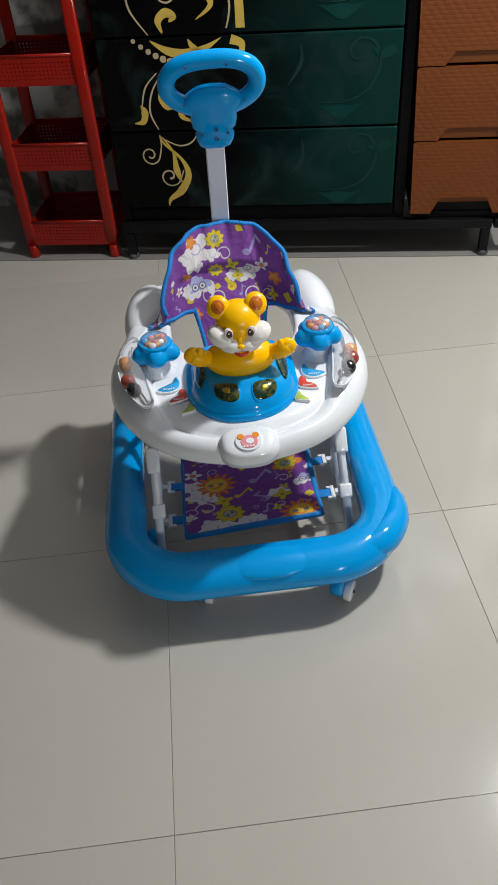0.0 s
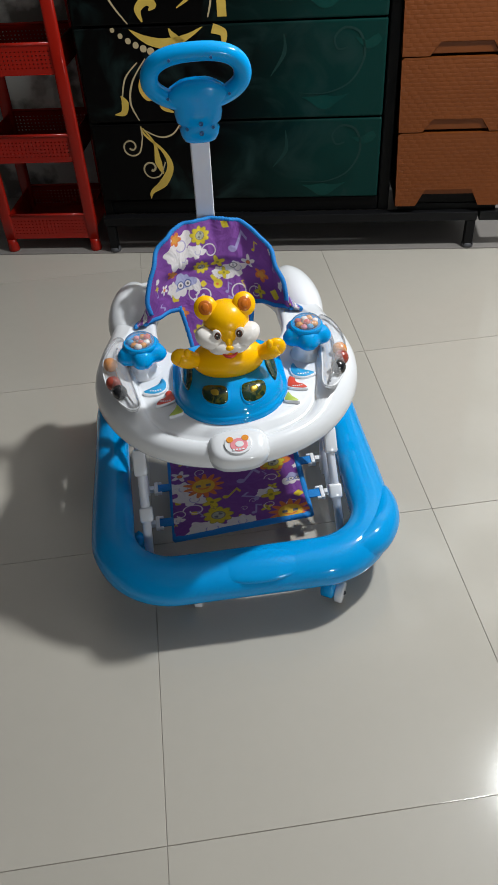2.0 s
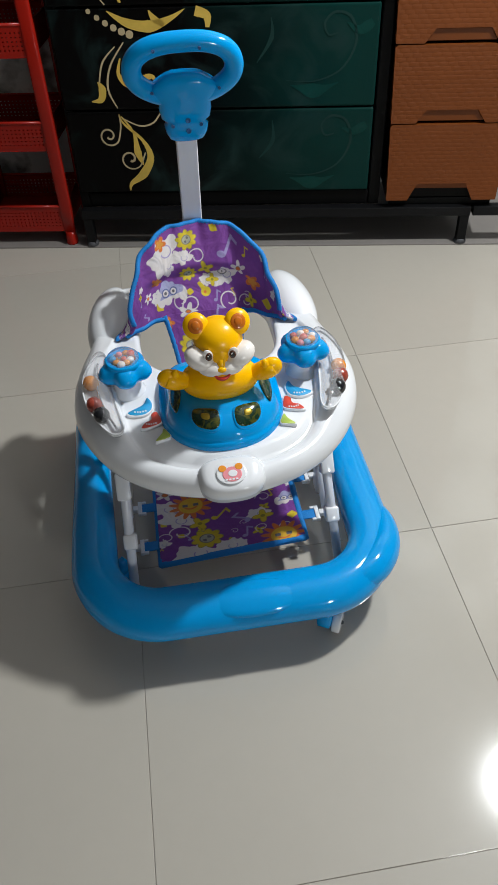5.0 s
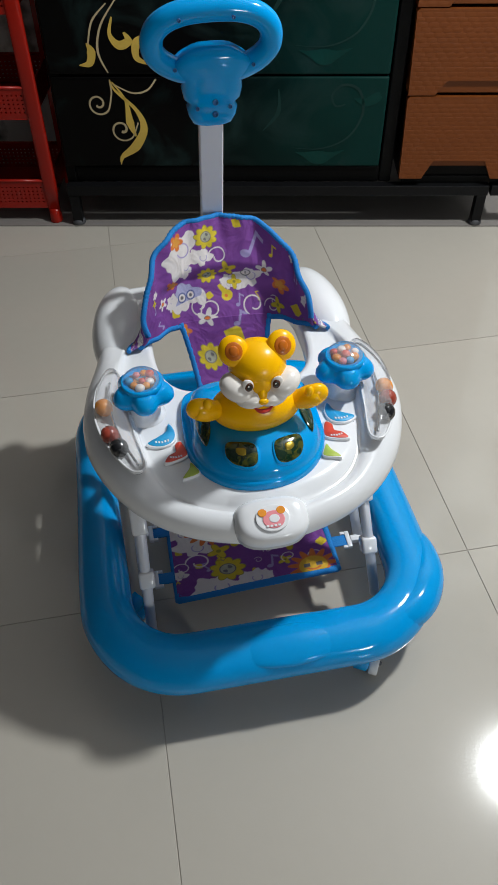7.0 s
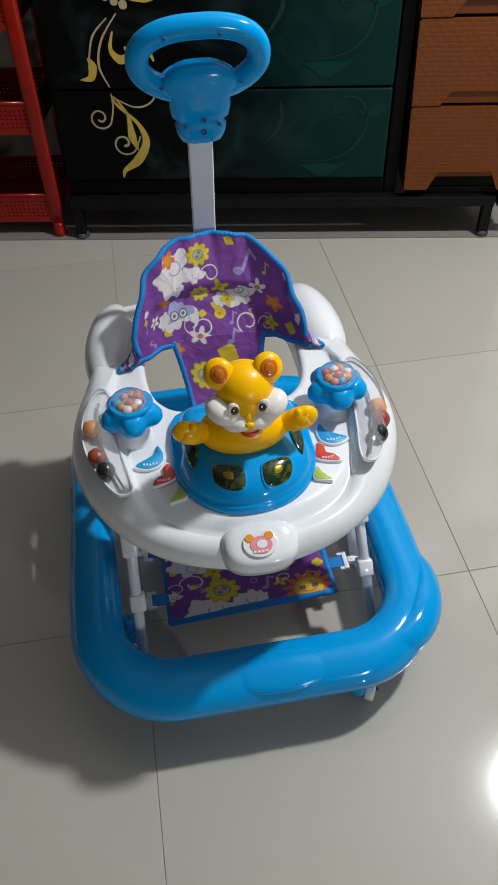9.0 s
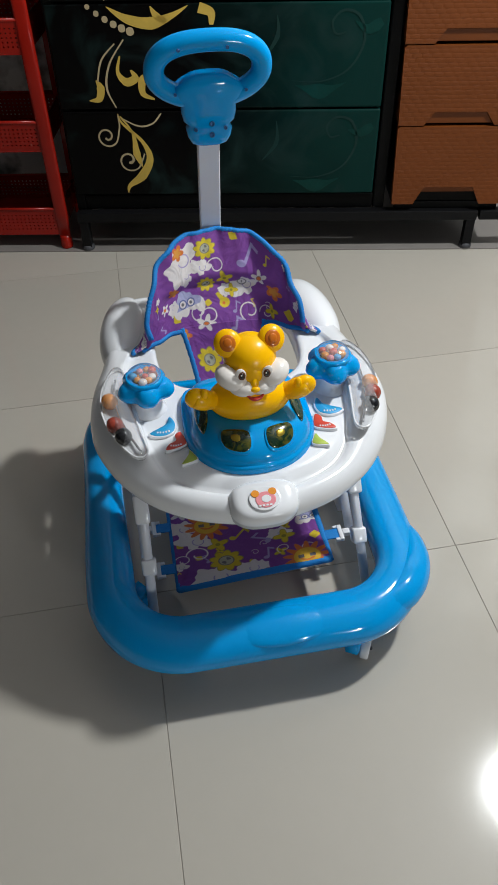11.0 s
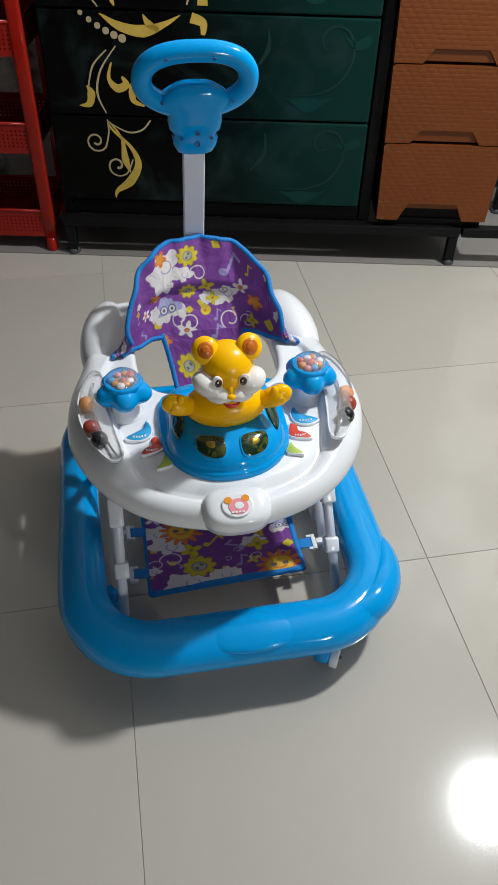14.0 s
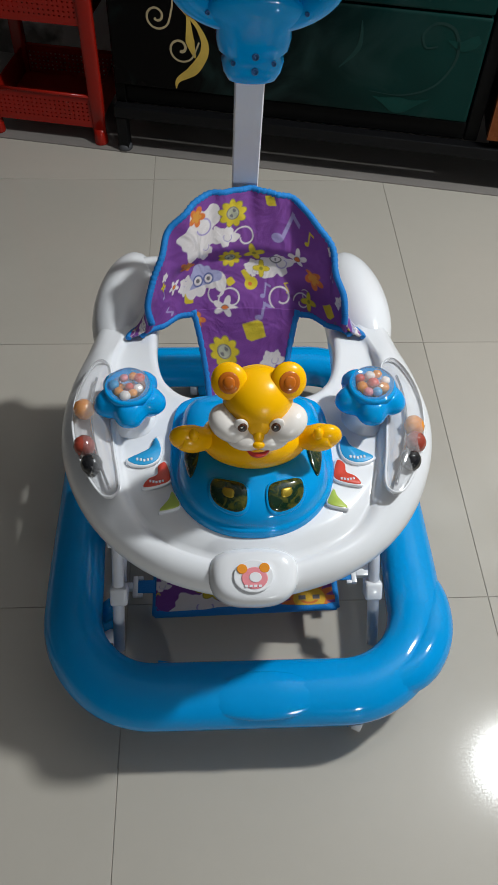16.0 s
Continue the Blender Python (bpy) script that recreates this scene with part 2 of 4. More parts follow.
TEAL_PALE = shader("pale_teal_print", (0.010, 0.032, 0.028), 0.2, vary=0.3, scale=14, spec=0.1)


# ---- mesh helpers ----
SHIFT = {}


def part(name, bm, material, parent=None, label="", smooth=True):
    """Links a bmesh as one mesh object under a thing or a part."""
    off = SHIFT.get(parent.name if parent else "", (0, 0, 0))
    if any(off):
        bmesh.ops.translate(bm, verts=bm.verts, vec=[-c for c in off])
    bmesh.ops.recalc_face_normals(bm, faces=bm.faces)
    me = bpy.data.meshes.new(name)
    for f in bm.faces:
        f.smooth = smooth
    bm.to_mesh(me)
    bm.free()
    for m in material if isinstance(material, (list, tuple)) else [material]:
        me.materials.append(m)
    ob = new(name, me)
    if parent:
        ob.parent = parent
        SHIFT[ob.name] = off
    if label:
        tagged(ob, label)
    return ob


def soften(ob, width=0.002, segments=2):
    mod = ob.modifiers.new("bevel", "BEVEL")
    mod.width, mod.segments, mod.limit_method, mod.angle_limit = width, segments, "ANGLE", radians(40)
    return ob


def base_empty(name, place, label, category, group=""):
    ob = new(name)
    ob.location = place
    ob.empty_display_size = 0.05
    SHIFT[ob.name] = tuple(place)
    return tagged(ob, label, category, group)


def box(bm, x0, x1, y0, y1, z0, z1, turn=None, index=0):
    vs = [bm.verts.new((x, y, z)) for x in (x0, x1) for y in (y0, y1) for z in (z0, z1)]
    for q in ((0, 1, 3, 2), (4, 6, 7, 5), (0, 4, 5, 1), (2, 3, 7, 6), (0, 2, 6, 4), (1, 5, 7, 3)):
        f = bm.faces.new([vs[i] for i in q])
        f.material_index = index
    if turn:
        bmesh.ops.transform(bm, matrix=turn, verts=vs)
    return vs


def loft(rings, cap=True, closed=True, bm=None, index=0):
    """Skins rings of points; closed: each ring joins up."""
    bm = bm or bmesh.new()
    rows = [[bm.verts.new(p) for p in r] for r in rings]
    n = len(rows[0])
    for a, b in zip(rows, rows[1:]):
        for i in range(n if closed else n - 1):
            j = (i + 1) % n
            bm.faces.new((a[i], a[j], b[j], b[i])).material_index = index
    if cap and closed:
        bm.faces.new(rows[0][::-1]).material_index = index
        bm.faces.new(rows[-1]).material_index = index
    return bm


def tube(path, radius, n=12, closed=False, bm=None, flat=1.0, index=0):
    """A round bar along a path; radius may be a function of 0..1."""
    pts = [Vector(p) for p in path]
    m = len(pts)
    rings = []
    side = None
    for i, p in enumerate(pts):
        a, b = (pts[i - 1], pts[(i + 1) % m]) if closed else (pts[max(0, i - 1)], pts[min(m - 1, i + 1)])
        d = (b - a).normalized()
        if side is None:
            side = d.cross(Vector((0, 0, 1)))
            if side.length < 0.1:
                side = d.cross(Vector((0, 1, 0)))
        side = (side - d * side.dot(d)).normalized()
        up = d.cross(side)
        r = radius(i / (m - 1)) if callable(radius) else radius
        rings.append([p + side * (r * math.cos(t)) + up * (r * flat * math.sin(t)) for t in (2 * math.pi * k / n for k in range(n))])
    if closed:
        rings.append(rings[0])
        bm = bm or bmesh.new()
        loft(rings, False, True, bm, index)
        bmesh.ops.remove_doubles(bm, verts=bm.verts, dist=1e-6)
        return bm
    return loft(rings, True, True, bm, index)


def ball(centre, radii, bm=None, index=0, seg=24, turn=None):
    bm = bm or bmesh.new()
    m = Matrix.Translation(centre) @ (turn or Matrix()) @ Matrix.Diagonal((*(radii if isinstance(radii, (tuple, list)) else (radii,) * 3), 1))
    got = bmesh.ops.create_uvsphere(bm, u_segments=seg, v_segments=max(8, seg // 2), radius=1, matrix=m)
    for f in {f for v in got["verts"] for f in v.link_faces}:
        f.material_index = index
    return bm


def spin(profile, centre=(0, 0, 0), n=32, bm=None, wave=None, turn=None):
    """Turns a profile of (radius, height) about the vertical; wave(angle) scales the radius."""
    m = Matrix.Translation(centre) @ (turn or Matrix())
    rings = []
    for r, h in profile:
        rings.append([m @ Vector((max(r, 1e-4) * (wave(t) if wave else 1) * math.cos(t), max(r, 1e-4) * (wave(t) if wave else 1) * math.sin(t), h)) for t in (2 * math.pi * k / n for k in range(n))])
    return loft(rings, True, True, bm)


def smooth_line(points, per=8, closed=False):
    """Catmull-Rom through the points."""
    pts = [Vector(p) for p in points]
    n = len(pts)
    out = []
    for i in range(n if closed else n - 1):
        p0, p1, p2, p3 = (pts[k % n] for k in (i - 1, i, i + 1, i + 2)) if closed else (pts[max(0, i - 1)], pts[i], pts[i + 1], pts[min(n - 1, i + 2)])
        for k in range(per):
            t = k / per
            out.append(0.5 * ((2 * p1) + (p2 - p0) * t + (2 * p0 - 5 * p1 + 4 * p2 - p3) * t * t + (3 * p1 - p0 - 3 * p2 + p3) * t ** 3))
    if not closed:
        out.append(pts[-1])
    return out


def step(a, b, x):
    t = min(1, max(0, (x - a) / (b - a)))
    return t * t * (3 - 2 * t)


# ---- setting ----
floor_bm = bmesh.new()
box(floor_bm, -4.8, 4.8, -5.2, 4.2, -0.06, -0.0015)
floor = tagged(part("floor", floor_bm, GROUT, smooth=False), "cream glazed floor tiles with thin dark joints", "floor", kind="structure")

# the furniture stands along a line turned a little against the tiles
ROW = pose(-0.1, 1.927, 0, 0, 0, -11.05)


def row_box(name, s0, s1, d0, d1, z0, z1, material, **tags):
    bm = bmesh.new()
    box(bm, s0, s1, d0, d1, z0, z1)
    ob = part(name, bm, material, smooth=False)
    ob.matrix_world = ROW
    return tagged(ob, **tags)


row_box("floor_border", -3.0, 3.4, 0.0, 0.46, 0.0005, 0.004, BORDER, label="dull grey stone floor strip along the wall", category="floor", kind="structure")
row_box("wall_north", -4.8, 4.9, 0.46, 0.58, 0.0, 3.1, PEELED, label="stained off-white plaster wall behind the furniture", category="wall", kind="structure")
for nm, b in (("wall_west", (-4.6, -4.5, -5.0, 3.8)), ("wall_east", (4.5, 4.6, -5.0, 3.8)), ("wall_south", (-4.6, 4.6, -5.1, -5.0))):
    bm = bmesh.new()
    box(bm, *b, 0.0, 3.1)
    tagged(part(nm, bm, PLASTER, smooth=False), "plain off-white plaster wall", "wall", kind="structure")
bm = bmesh.new()
box(bm, -4.8, 4.8, -5.3, 4.2, 3.1, 3.2)
tagged(part("ceiling", bm, CEILING, smooth=False), "plain white ceiling", "ceiling", kind="structure")


# ---- baby walker ----
WX, WY = 0.188, 0.72
walker = base_empty("baby_walker", (0, WY, 0), "blue and white plastic baby walker with purple printed seat", "baby walker")


def ring_line(n=200, a=0.256, b=0.312, corner=0.125):
    """Rounded rectangle: place and outward normal."""
    straight = [2 * (a - corner), 2 * (b - corner)]
    arc = corner * math.pi / 2
    total = 2 * sum(straight) + 4 * arc
    out = []
    for i in range(n):
        t = total * i / n
        x, y, ang = -(a - corner), -b, -90
        for k in range(4):
            ln = straight[k % 2]
            d = Vector((math.cos(radians(90 * k)), math.sin(radians(90 * k))))
            nrm = Vector((d.y, -d.x))
            c = [Vector((-(a - corner), -b)), Vector((a, -(b - corner))), Vector((a - corner, b)), Vector((-a, b - corner))][k]
            if t < ln:
                out.append((c + d * t, nrm))
                break
            t -= ln
            if t < arc:
                mid = c + d * ln - nrm * corner
                w = t / corner
                nn = nrm * math.cos(w) + d * math.sin(w)
                out.append((mid + nn * corner, nn))
                break
            t -= arc
    return out


def make_base():
    rings = []
    for p, nrm in ring_line():
        front = step(0.1, -0.25, p.y)
        corner = math.exp(-((abs(p.x) - 0.235) / 0.07) ** 2 - ((p.y + 0.245) / 0.085) ** 2)
        wide_out = 0.037 + 0.005 * front - 0.004 * corner
        wide_in = 0.036 + 0.010 * front
        low, high = 0.073 - 0.003 * corner, 0.147 + 0.003 * corner
        ring = []
        for k in range(20):
            t = 2 * math.pi * k / 20
            c, s = math.cos(t), math.sin(t)
            c = math.copysign(abs(c) ** 0.75, c)
            s = math.copysign(abs(s) ** 0.7, s)
            off = c * (wide_out if c > 0 else wide_in)
            z = (low + high) / 2 + s * (high - low) / 2 - (0.012 * max(0, c) if s > 0 else 0)
            ring.append((p.x + nrm.x * off, WY + p.y + nrm.y * off, z))
        rings.append(ring)
    rings.append(rings[0])
    bm = loft(rings, False)
    bmesh.ops.remove_doubles(bm, verts=bm.verts, dist=1e-6)
    return part("base_ring", bm, BLUE, walker, "glossy blue moulded base bumper ring")


base_ring = make_base()
for sx, lift in ((-1, 0.0145), (1, 0.0275)):
    line = smooth_line([(sx * 0.275, 0.585, 0.108), (sx * 0.2765, 0.54, 0.113), (sx * 0.264, 0.485, 0.117), (sx * 0.232, 0.441, 0.117), (sx * 0.185, 0.421, 0.115), (sx * 0.14, 0.416, 0.108)], 8)
    part("corner_lobe", tube(line, lambda t, g=lift: 0.006 + g * math.sin(math.pi * min(1, max(0, t * 0.9 + 0.05))) ** 0.7, 16), BLUE, base_ring)
part("front_plate", ball((0.018, 0.399, 0.1345), (0.086, 0.032, 0.0125), seg=40, turn=Matrix.Rotation(radians(20), 4, "X")), BLUE, base_ring)


# tray: outline as seen from above, half of it, from the front round to the back
EDGE = [(0.0, 0.437), (0.06, 0.447), (0.115, 0.468), (0.168, 0.506), (0.208, 0.556), (0.236, 0.62), (0.245, 0.68), (0.238, 0.745), (0.221, 0.81), (0.208, 0.88), (0.206, 0.95), (0.17, 1.0), (0.0, 1.01)]
HOLE = [(0.0, 0.703), (0.07, 0.704), (0.103, 0.725), (0.119, 0.765), (0.123, 0.83), (0.115, 0.90), (0.07, 0.955), (0.0, 0.965)]


def polar(half, middle, n=200):
    """Outline mirrored about x = 0, resampled by angle about (0, middle)."""
    full = smooth_line([(x, y, 0) for x, y in half] + [(-x, y, 0) for x, y in half[-2:0:-1]], 12, True)
    pts = sorted((math.atan2(p.y - middle, p.x), math.hypot(p.x, p.y - middle)) for p in full)
    ang = np.array([a for a, _ in pts])
    rad = np.array([r for _, r in pts])
    ang = np.concatenate([ang - 2 * math.pi, ang, ang + 2 * math.pi])
    rad = np.concatenate([rad, rad, rad])
    grid = np.linspace(-math.pi, math.pi, n, endpoint=False)
    return grid, np.interp(grid, ang, rad)


def make_tray():
    mid = 0.815
    ang, outer = polar(EDGE, mid)
    _, inner = polar(HOLE, mid)
    rim = [(0.010, 0.350, 0), (0.002, 0.348, 0), (0.0, 0.353, 0), (0.001, 0.366, 0), (0.004, 0.378, 0), (0.009, 0.388, 0.03), (0.016, 0.396, 0.12), (0.024, 0.4035, 0.3), (0.032, 0.4090, 0.6), (0.038, 0.4115, 0.85), (0.042, 0.4105, 0.97), (0.0445, 0.4065, 1), (0.0475, 0.3985, 1), (0.051, 0.3955, 1), (0.056, 0.395, 1)]
    low_rim = [(0.010, 0.346), (0.002, 0.344), (0.0, 0.348), (0.0, 0.357), (0.0015, 0.365), (0.004, 0.372), (0.008, 0.3775), (0.012, 0.381), (0.016, 0.3825), (0.020, 0.3822), (0.0225, 0.3800), (0.026, 0.3785), (0.032, 0.384), (0.040, 0.391), (0.050, 0.395)]
    fore = [step(0.56, 0.47, mid + math.sin(a) * o) for a, o in zip(ang, outer)]
    wide = [0.042 * math.exp(-((mid + math.sin(a) * o - 0.63) / 0.12) ** 2) if math.sin(a) < 0.3 else 0.0 for a, o in zip(ang, outer)]
    rings = []
    for (d0, z0, k), (d1, z1) in zip(rim, low_rim):
        ring = []
        for a, o, w, f in zip(ang, outer, wide, fore):
            r = o - (d0 + (d1 - d0) * f) - k * w
            back = 0.412 - 0.014 * step(0.72, 0.84, mid + math.sin(a) * o)
            ring.append((math.cos(a) * r, mid + math.sin(a) * r, min(z0, back) + (z1 - min(z0, back)) * f))
        rings.append(ring)
    for k in (0.25, 0.5, 0.75):
        ring = []
        for a, o, i, w in zip(ang, outer, inner, wide):
            r0 = o - 0.056 - w
            r = r0 + (i + 0.012 - r0) * k
            ring.append((math.cos(a) * r, mid + math.sin(a) * r, 0.395 + 0.003 * k))
        rings.append(ring)
    for d, z in ((0.012, 0.3985), (0.007, 0.399), (0.002, 0.396), (0.0, 0.389), (0.001, 0.36), (0.006, 0.35)):
        rings.append([(math.cos(a) * (i + d), mid + math.sin(a) * (i + d), z) for a, i in zip(ang, inner)])
    rings.append(rings[0])
    bm = loft(rings, False)
    bmesh.ops.remove_doubles(bm, verts=bm.verts, dist=1e-6)
    return part("tray", bm, WHITE, walker, "glossy white moulded activity tray")


tray = make_tray()
for sx in (-1, 1):
    bm = ball((sx * 0.1745, 0.912, 0.368), (0.045, 0.112, 0.0465), seg=48, turn=Matrix.Rotation(radians(7 * sx), 4, "Z"))
    part("rear_shoulder", bm, WHITE, tray)
MOUNT = Matrix.Translation((-0.003, 0.4510, 0.379)) @ Matrix.Rotation(radians(20), 4, "X")
rings = []
for grow, z in ((1.10, -0.022), (1.10, -0.008), (1.06, 0.001), (1.0, 0.0065), (0.92, 0.0100), (0.80, 0.0122), (0.6, 0.0134), (0.2, 0.0138)):
    ring = []
    for k in range(56):
        t = 2 * math.pi * k / 56
        c, s = math.cos(t), math.sin(t)
        ring.append(MOUNT @ Vector((grow * 0.0465 * math.copysign(abs(c) ** 0.72, c) * (1 + 0.09 * s), grow * 0.0300 * math.copysign(abs(s) ** 0.74, s), z)))
    rings.append(ring)
bm = loft(rings)
badge = part("badge_mount", bm, WHITE, tray)
TILT_BADGE = Matrix.Translation((-0.004, 0.4440, 0.3935)) @ Matrix.Rotation(radians(21), 4, "X") @ Matrix.Scale(0.86, 4)


def disc(bm, m, x, y, rx, ry, z0, z1, index=0, n=28, start=0.0, sweep=2 * math.pi):
    rings = [[m @ Vector((x + rx * k * math.cos(t), y + ry * k * math.sin(t), z)) for t in (start + sweep * i / n for i in range(n))] for k, z in ((1, z0), (1, z1 - 0.0004), (0.94, z1))]
    return loft(rings, True, True, bm, index)


bm = bmesh.new()
disc(bm, TILT_BADGE, 0, 0, 0.026, 0.021, -0.004, 0.001, 0)
disc(bm, TILT_BADGE, 0.001, -0.003, 0.017, 0.014, 0.001, 0.0022, 1)
disc(bm, TILT_BADGE, -0.015, 0.009, 0.0068, 0.0062, 0.001, 0.0026, 2)
disc(bm, TILT_BADGE, 0.014, 0.010, 0.0068, 0.0062, 0.001, 0.0026, 2)
disc(bm, TILT_BADGE, 0.002, -0.002, 0.008, 0.0065, 0.0022, 0.0030, 0)
for k in range(4):
    box(bm, -0.012 + 0.006 * k, -0.008 + 0.006 * k, -0.0145, -0.0115, 0.0022, 0.0030, TILT_BADGE, 0)
part("badge", bm, [WHITE, PINK, ORANGE], tray, "oval badge with a pink and orange round design", smooth=False)
# console with its height over the tray
CON_Y = 0.585


def console_edge(t):
    c, s = math.cos(t), math.sin(t)
    n = 2.05 - 0.15 * s if s < 0 else 2.05 + 4.5 * s
    k = (abs(c) ** n + abs(s) ** n) ** (-1 / n)
    return 0.099 * k * c * (1 - 0.06 * max(0, -s)), (0.093 if s < 0 else 0.116) * k * s


def console_height(x, y):
    """Height of the console's shell at a place on the tray."""
    ex, ey = console_edge(math.atan2(y - CON_Y, x))
    r = min(1, math.hypot(x, y - CON_Y) / max(1e-6, math.hypot(ex, ey)))
    foot = 0.403 + 0.0075 * max(0, 1 - r ** 14) ** 0.5
    k = min(1, r / (0.86 + 0.10 * step(0.035, -0.045, y - CON_Y)))
    return foot + 0.037 * max(0, 1 - k ** (3.4 + 5 * step(-0.02, 0.05, y - CON_Y))) ** 0.62


def make_console():
    rings = []
    n = 96
    for r in (0.03, 0.2, 0.35, 0.5, 0.6, 0.68, 0.75, 0.80, 0.835, 0.85, 0.86, 0.875, 0.89, 0.91, 0.925, 0.94, 0.95, 0.96, 0.97, 0.985, 0.995, 1.0):
        ring = []
        for i in range(n):
            ex, ey = console_edge(2 * math.pi * i / n)
            x, y = ex * r, CON_Y + ey * r
            ring.append((x, y, console_height(x, y)))
        rings.append(ring)
    for k, z in ((1.012, 0.401), (1.012, 0.389), (1.0, 0.386)):
        rings.append([(console_edge(2 * math.pi * i / n)[0] * k, CON_Y + console_edge(2 * math.pi * i / n)[1] * k, z) for i in range(n)])
    return part("console", loft(rings), BLUE, walker, "glossy blue toy car console")


console = make_console()


def on_console(corners, name, material, rise, parent, label=""):
    """A rounded patch laid on the console's shell."""
    line = smooth_line([(x, y, 0) for x, y in corners], 8, True)
    cx, cy = sum(p.x for p in line) / len(line), sum(p.y for p in line) / len(line)
    rings = []
    for k, up in ((1.0, -0.002), (1.0, rise), (0.93, rise + 0.0008), (0.6, rise + 0.0012), (0.2, rise + 0.0014)):
        rings.append([(cx + (p.x - cx) * k, cy + (p.y - cy) * k, console_height(cx + (p.x - cx) * k, cy + (p.y - cy) * k) + up) for p in line])
    return part(name, loft(rings), material, parent, label)


for sx in (-1, 1):
    front = [(sx * 0.014 + 0.002, 0.530), (sx * 0.033 + 0.002, 0.538), (sx * 0.050 + 0.002, 0.541), (sx * 0.053 + 0.002, 0.527), (sx * 0.044 + 0.002, 0.514), (sx * 0.025 + 0.002, 0.506), (sx * 0.013 + 0.002, 0.510)]
    grow = lambda pts, k: [(sum(q[0] for q in pts) / len(pts) + (p[0] - sum(q[0] for q in pts) / len(pts)) * k, sum(q[1] for q in pts) / len(pts) + (p[1] - sum(q[1] for q in pts) / len(pts)) * k) for p in pts]
    on_console(grow(front, 1.13), "window_rim", BLUE, 0.0012, console)
    pane = on_console(front, "window", OLIVE, 0.0022, console, "smoked olive window with gold foil inside")
    on_console(grow(front, 0.32), "foil", GOLD_FOIL, 0.0034, pane)
    side = [(sx * 0.064, 0.603), (sx * 0.080, 0.616), (sx * 0.0815, 0.580), (sx * 0.074, 0.552), (sx * 0.065, 0.570)]
    on_console(side, "side_window", OLIVE, 0.0022, console, "smoked olive side window")

# toy figure, one plain shape
fig = bmesh.new()
ball((0, 0.585, 0.470), (0.062, 0.038, 0.034), fig, 0, 32)
ball((0, 0.576, 0.5495), (0.0375, 0.036, 0.0335), fig, 0, 40)
for sx in (-1, 1):
    ball((sx * 0.0275, 0.556, 0.5315), (0.0265, 0.023, 0.0175), fig, 1, 32, Matrix.Rotation(radians(-28 * sx), 4, "Y"))
    ball((sx * 0.0115, 0.549, 0.5205), (0.0235, 0.0195, 0.0140), fig, 1, 28)
    tip = Matrix.Rotation(radians(10 * sx), 4, "Y") @ Matrix.Rotation(radians(-38), 4, "X")
    ball((sx * 0.0305, 0.575, 0.5760), (0.0190, 0.0100, 0.0200), fig, 0, 32, tip)
    ball((sx * 0.0310, 0.5686, 0.5805), (0.0112, 0.0028, 0.0118), fig, 2, 24, tip)
    ball((sx * 0.0310, 0.5668, 0.5820), (0.0062, 0.0022, 0.0068), fig, 2, 20, tip)
    slant = Matrix.Rotation(radians(22 * sx), 4, "Y")
    ball((sx * 0.0183, 0.5408, 0.5468), (0.0072, 0.0034, 0.0096), fig, 1, 24, slant)
    ball((sx * 0.0174, 0.5384, 0.5455), (0.0052, 0.0018, 0.0072), fig, 3, 16)
    ball((sx * 0.0171, 0.5371, 0.5455), (0.0034, 0.0010, 0.0048), fig, 4, 12)
    ball((sx * 0.0171 - 0.0012, 0.5363, 0.5478), (0.0012, 0.0006, 0.0013), fig, 1, 8)
    tube(smooth_line([(sx * 0.045, 0.582, 0.474), (sx * 0.061, 0.575, 0.480), (sx * 0.072, 0.570, 0.487), (sx * 0.084, 0.567, 0.493)], 6), lambda t: 0.0125 + 0.006 * math.sin(math.pi * min(1, t * 1.02)) * t, 16, bm=fig, index=0)
    ball((sx * 0.079, 0.568, 0.492), (0.017, 0.011, 0.0165), fig, 0, 24, Matrix.Rotation(radians(-25 * sx), 4, "Y"))
    ball((sx * 0.068, 0.563, 0.502), (0.006, 0.006, 0.009), fig, 0, 16)
ball((0, 0.5455, 0.5450), (0.0130, 0.0068, 0.0190), fig, 0, 28, Matrix.Rotation(radians(-14), 4, "X"))
ball((0, 0.5385, 0.5310), (0.0062, 0.0048, 0.0110), fig, 0, 24, Matrix.Rotation(radians(-24), 4, "X"))
ball((0, 0.5320, 0.5245), (0.0066, 0.0046, 0.0044), fig, 0, 20)
tube(smooth_line([(-0.0125, 0.5325, 0.5165), (-0.007, 0.5298, 0.5118), (0, 0.5290, 0.5102), (0.007, 0.5298, 0.5118), (0.0125, 0.5325, 0.5165)], 6), lambda t: 0.0007 + 0.0024 * math.sin(math.pi * t), 10, bm=fig, index=5)
bmesh.ops.translate(fig, verts=fig.verts, vec=(0, -0.002, -0.004))
part("toy_animal_figure", fig, [YELLOW, CREAM, AMBER, BROWN_EYE, BLACK, RED_PAINT], console, "yellow plastic animal figure with cream cheeks")

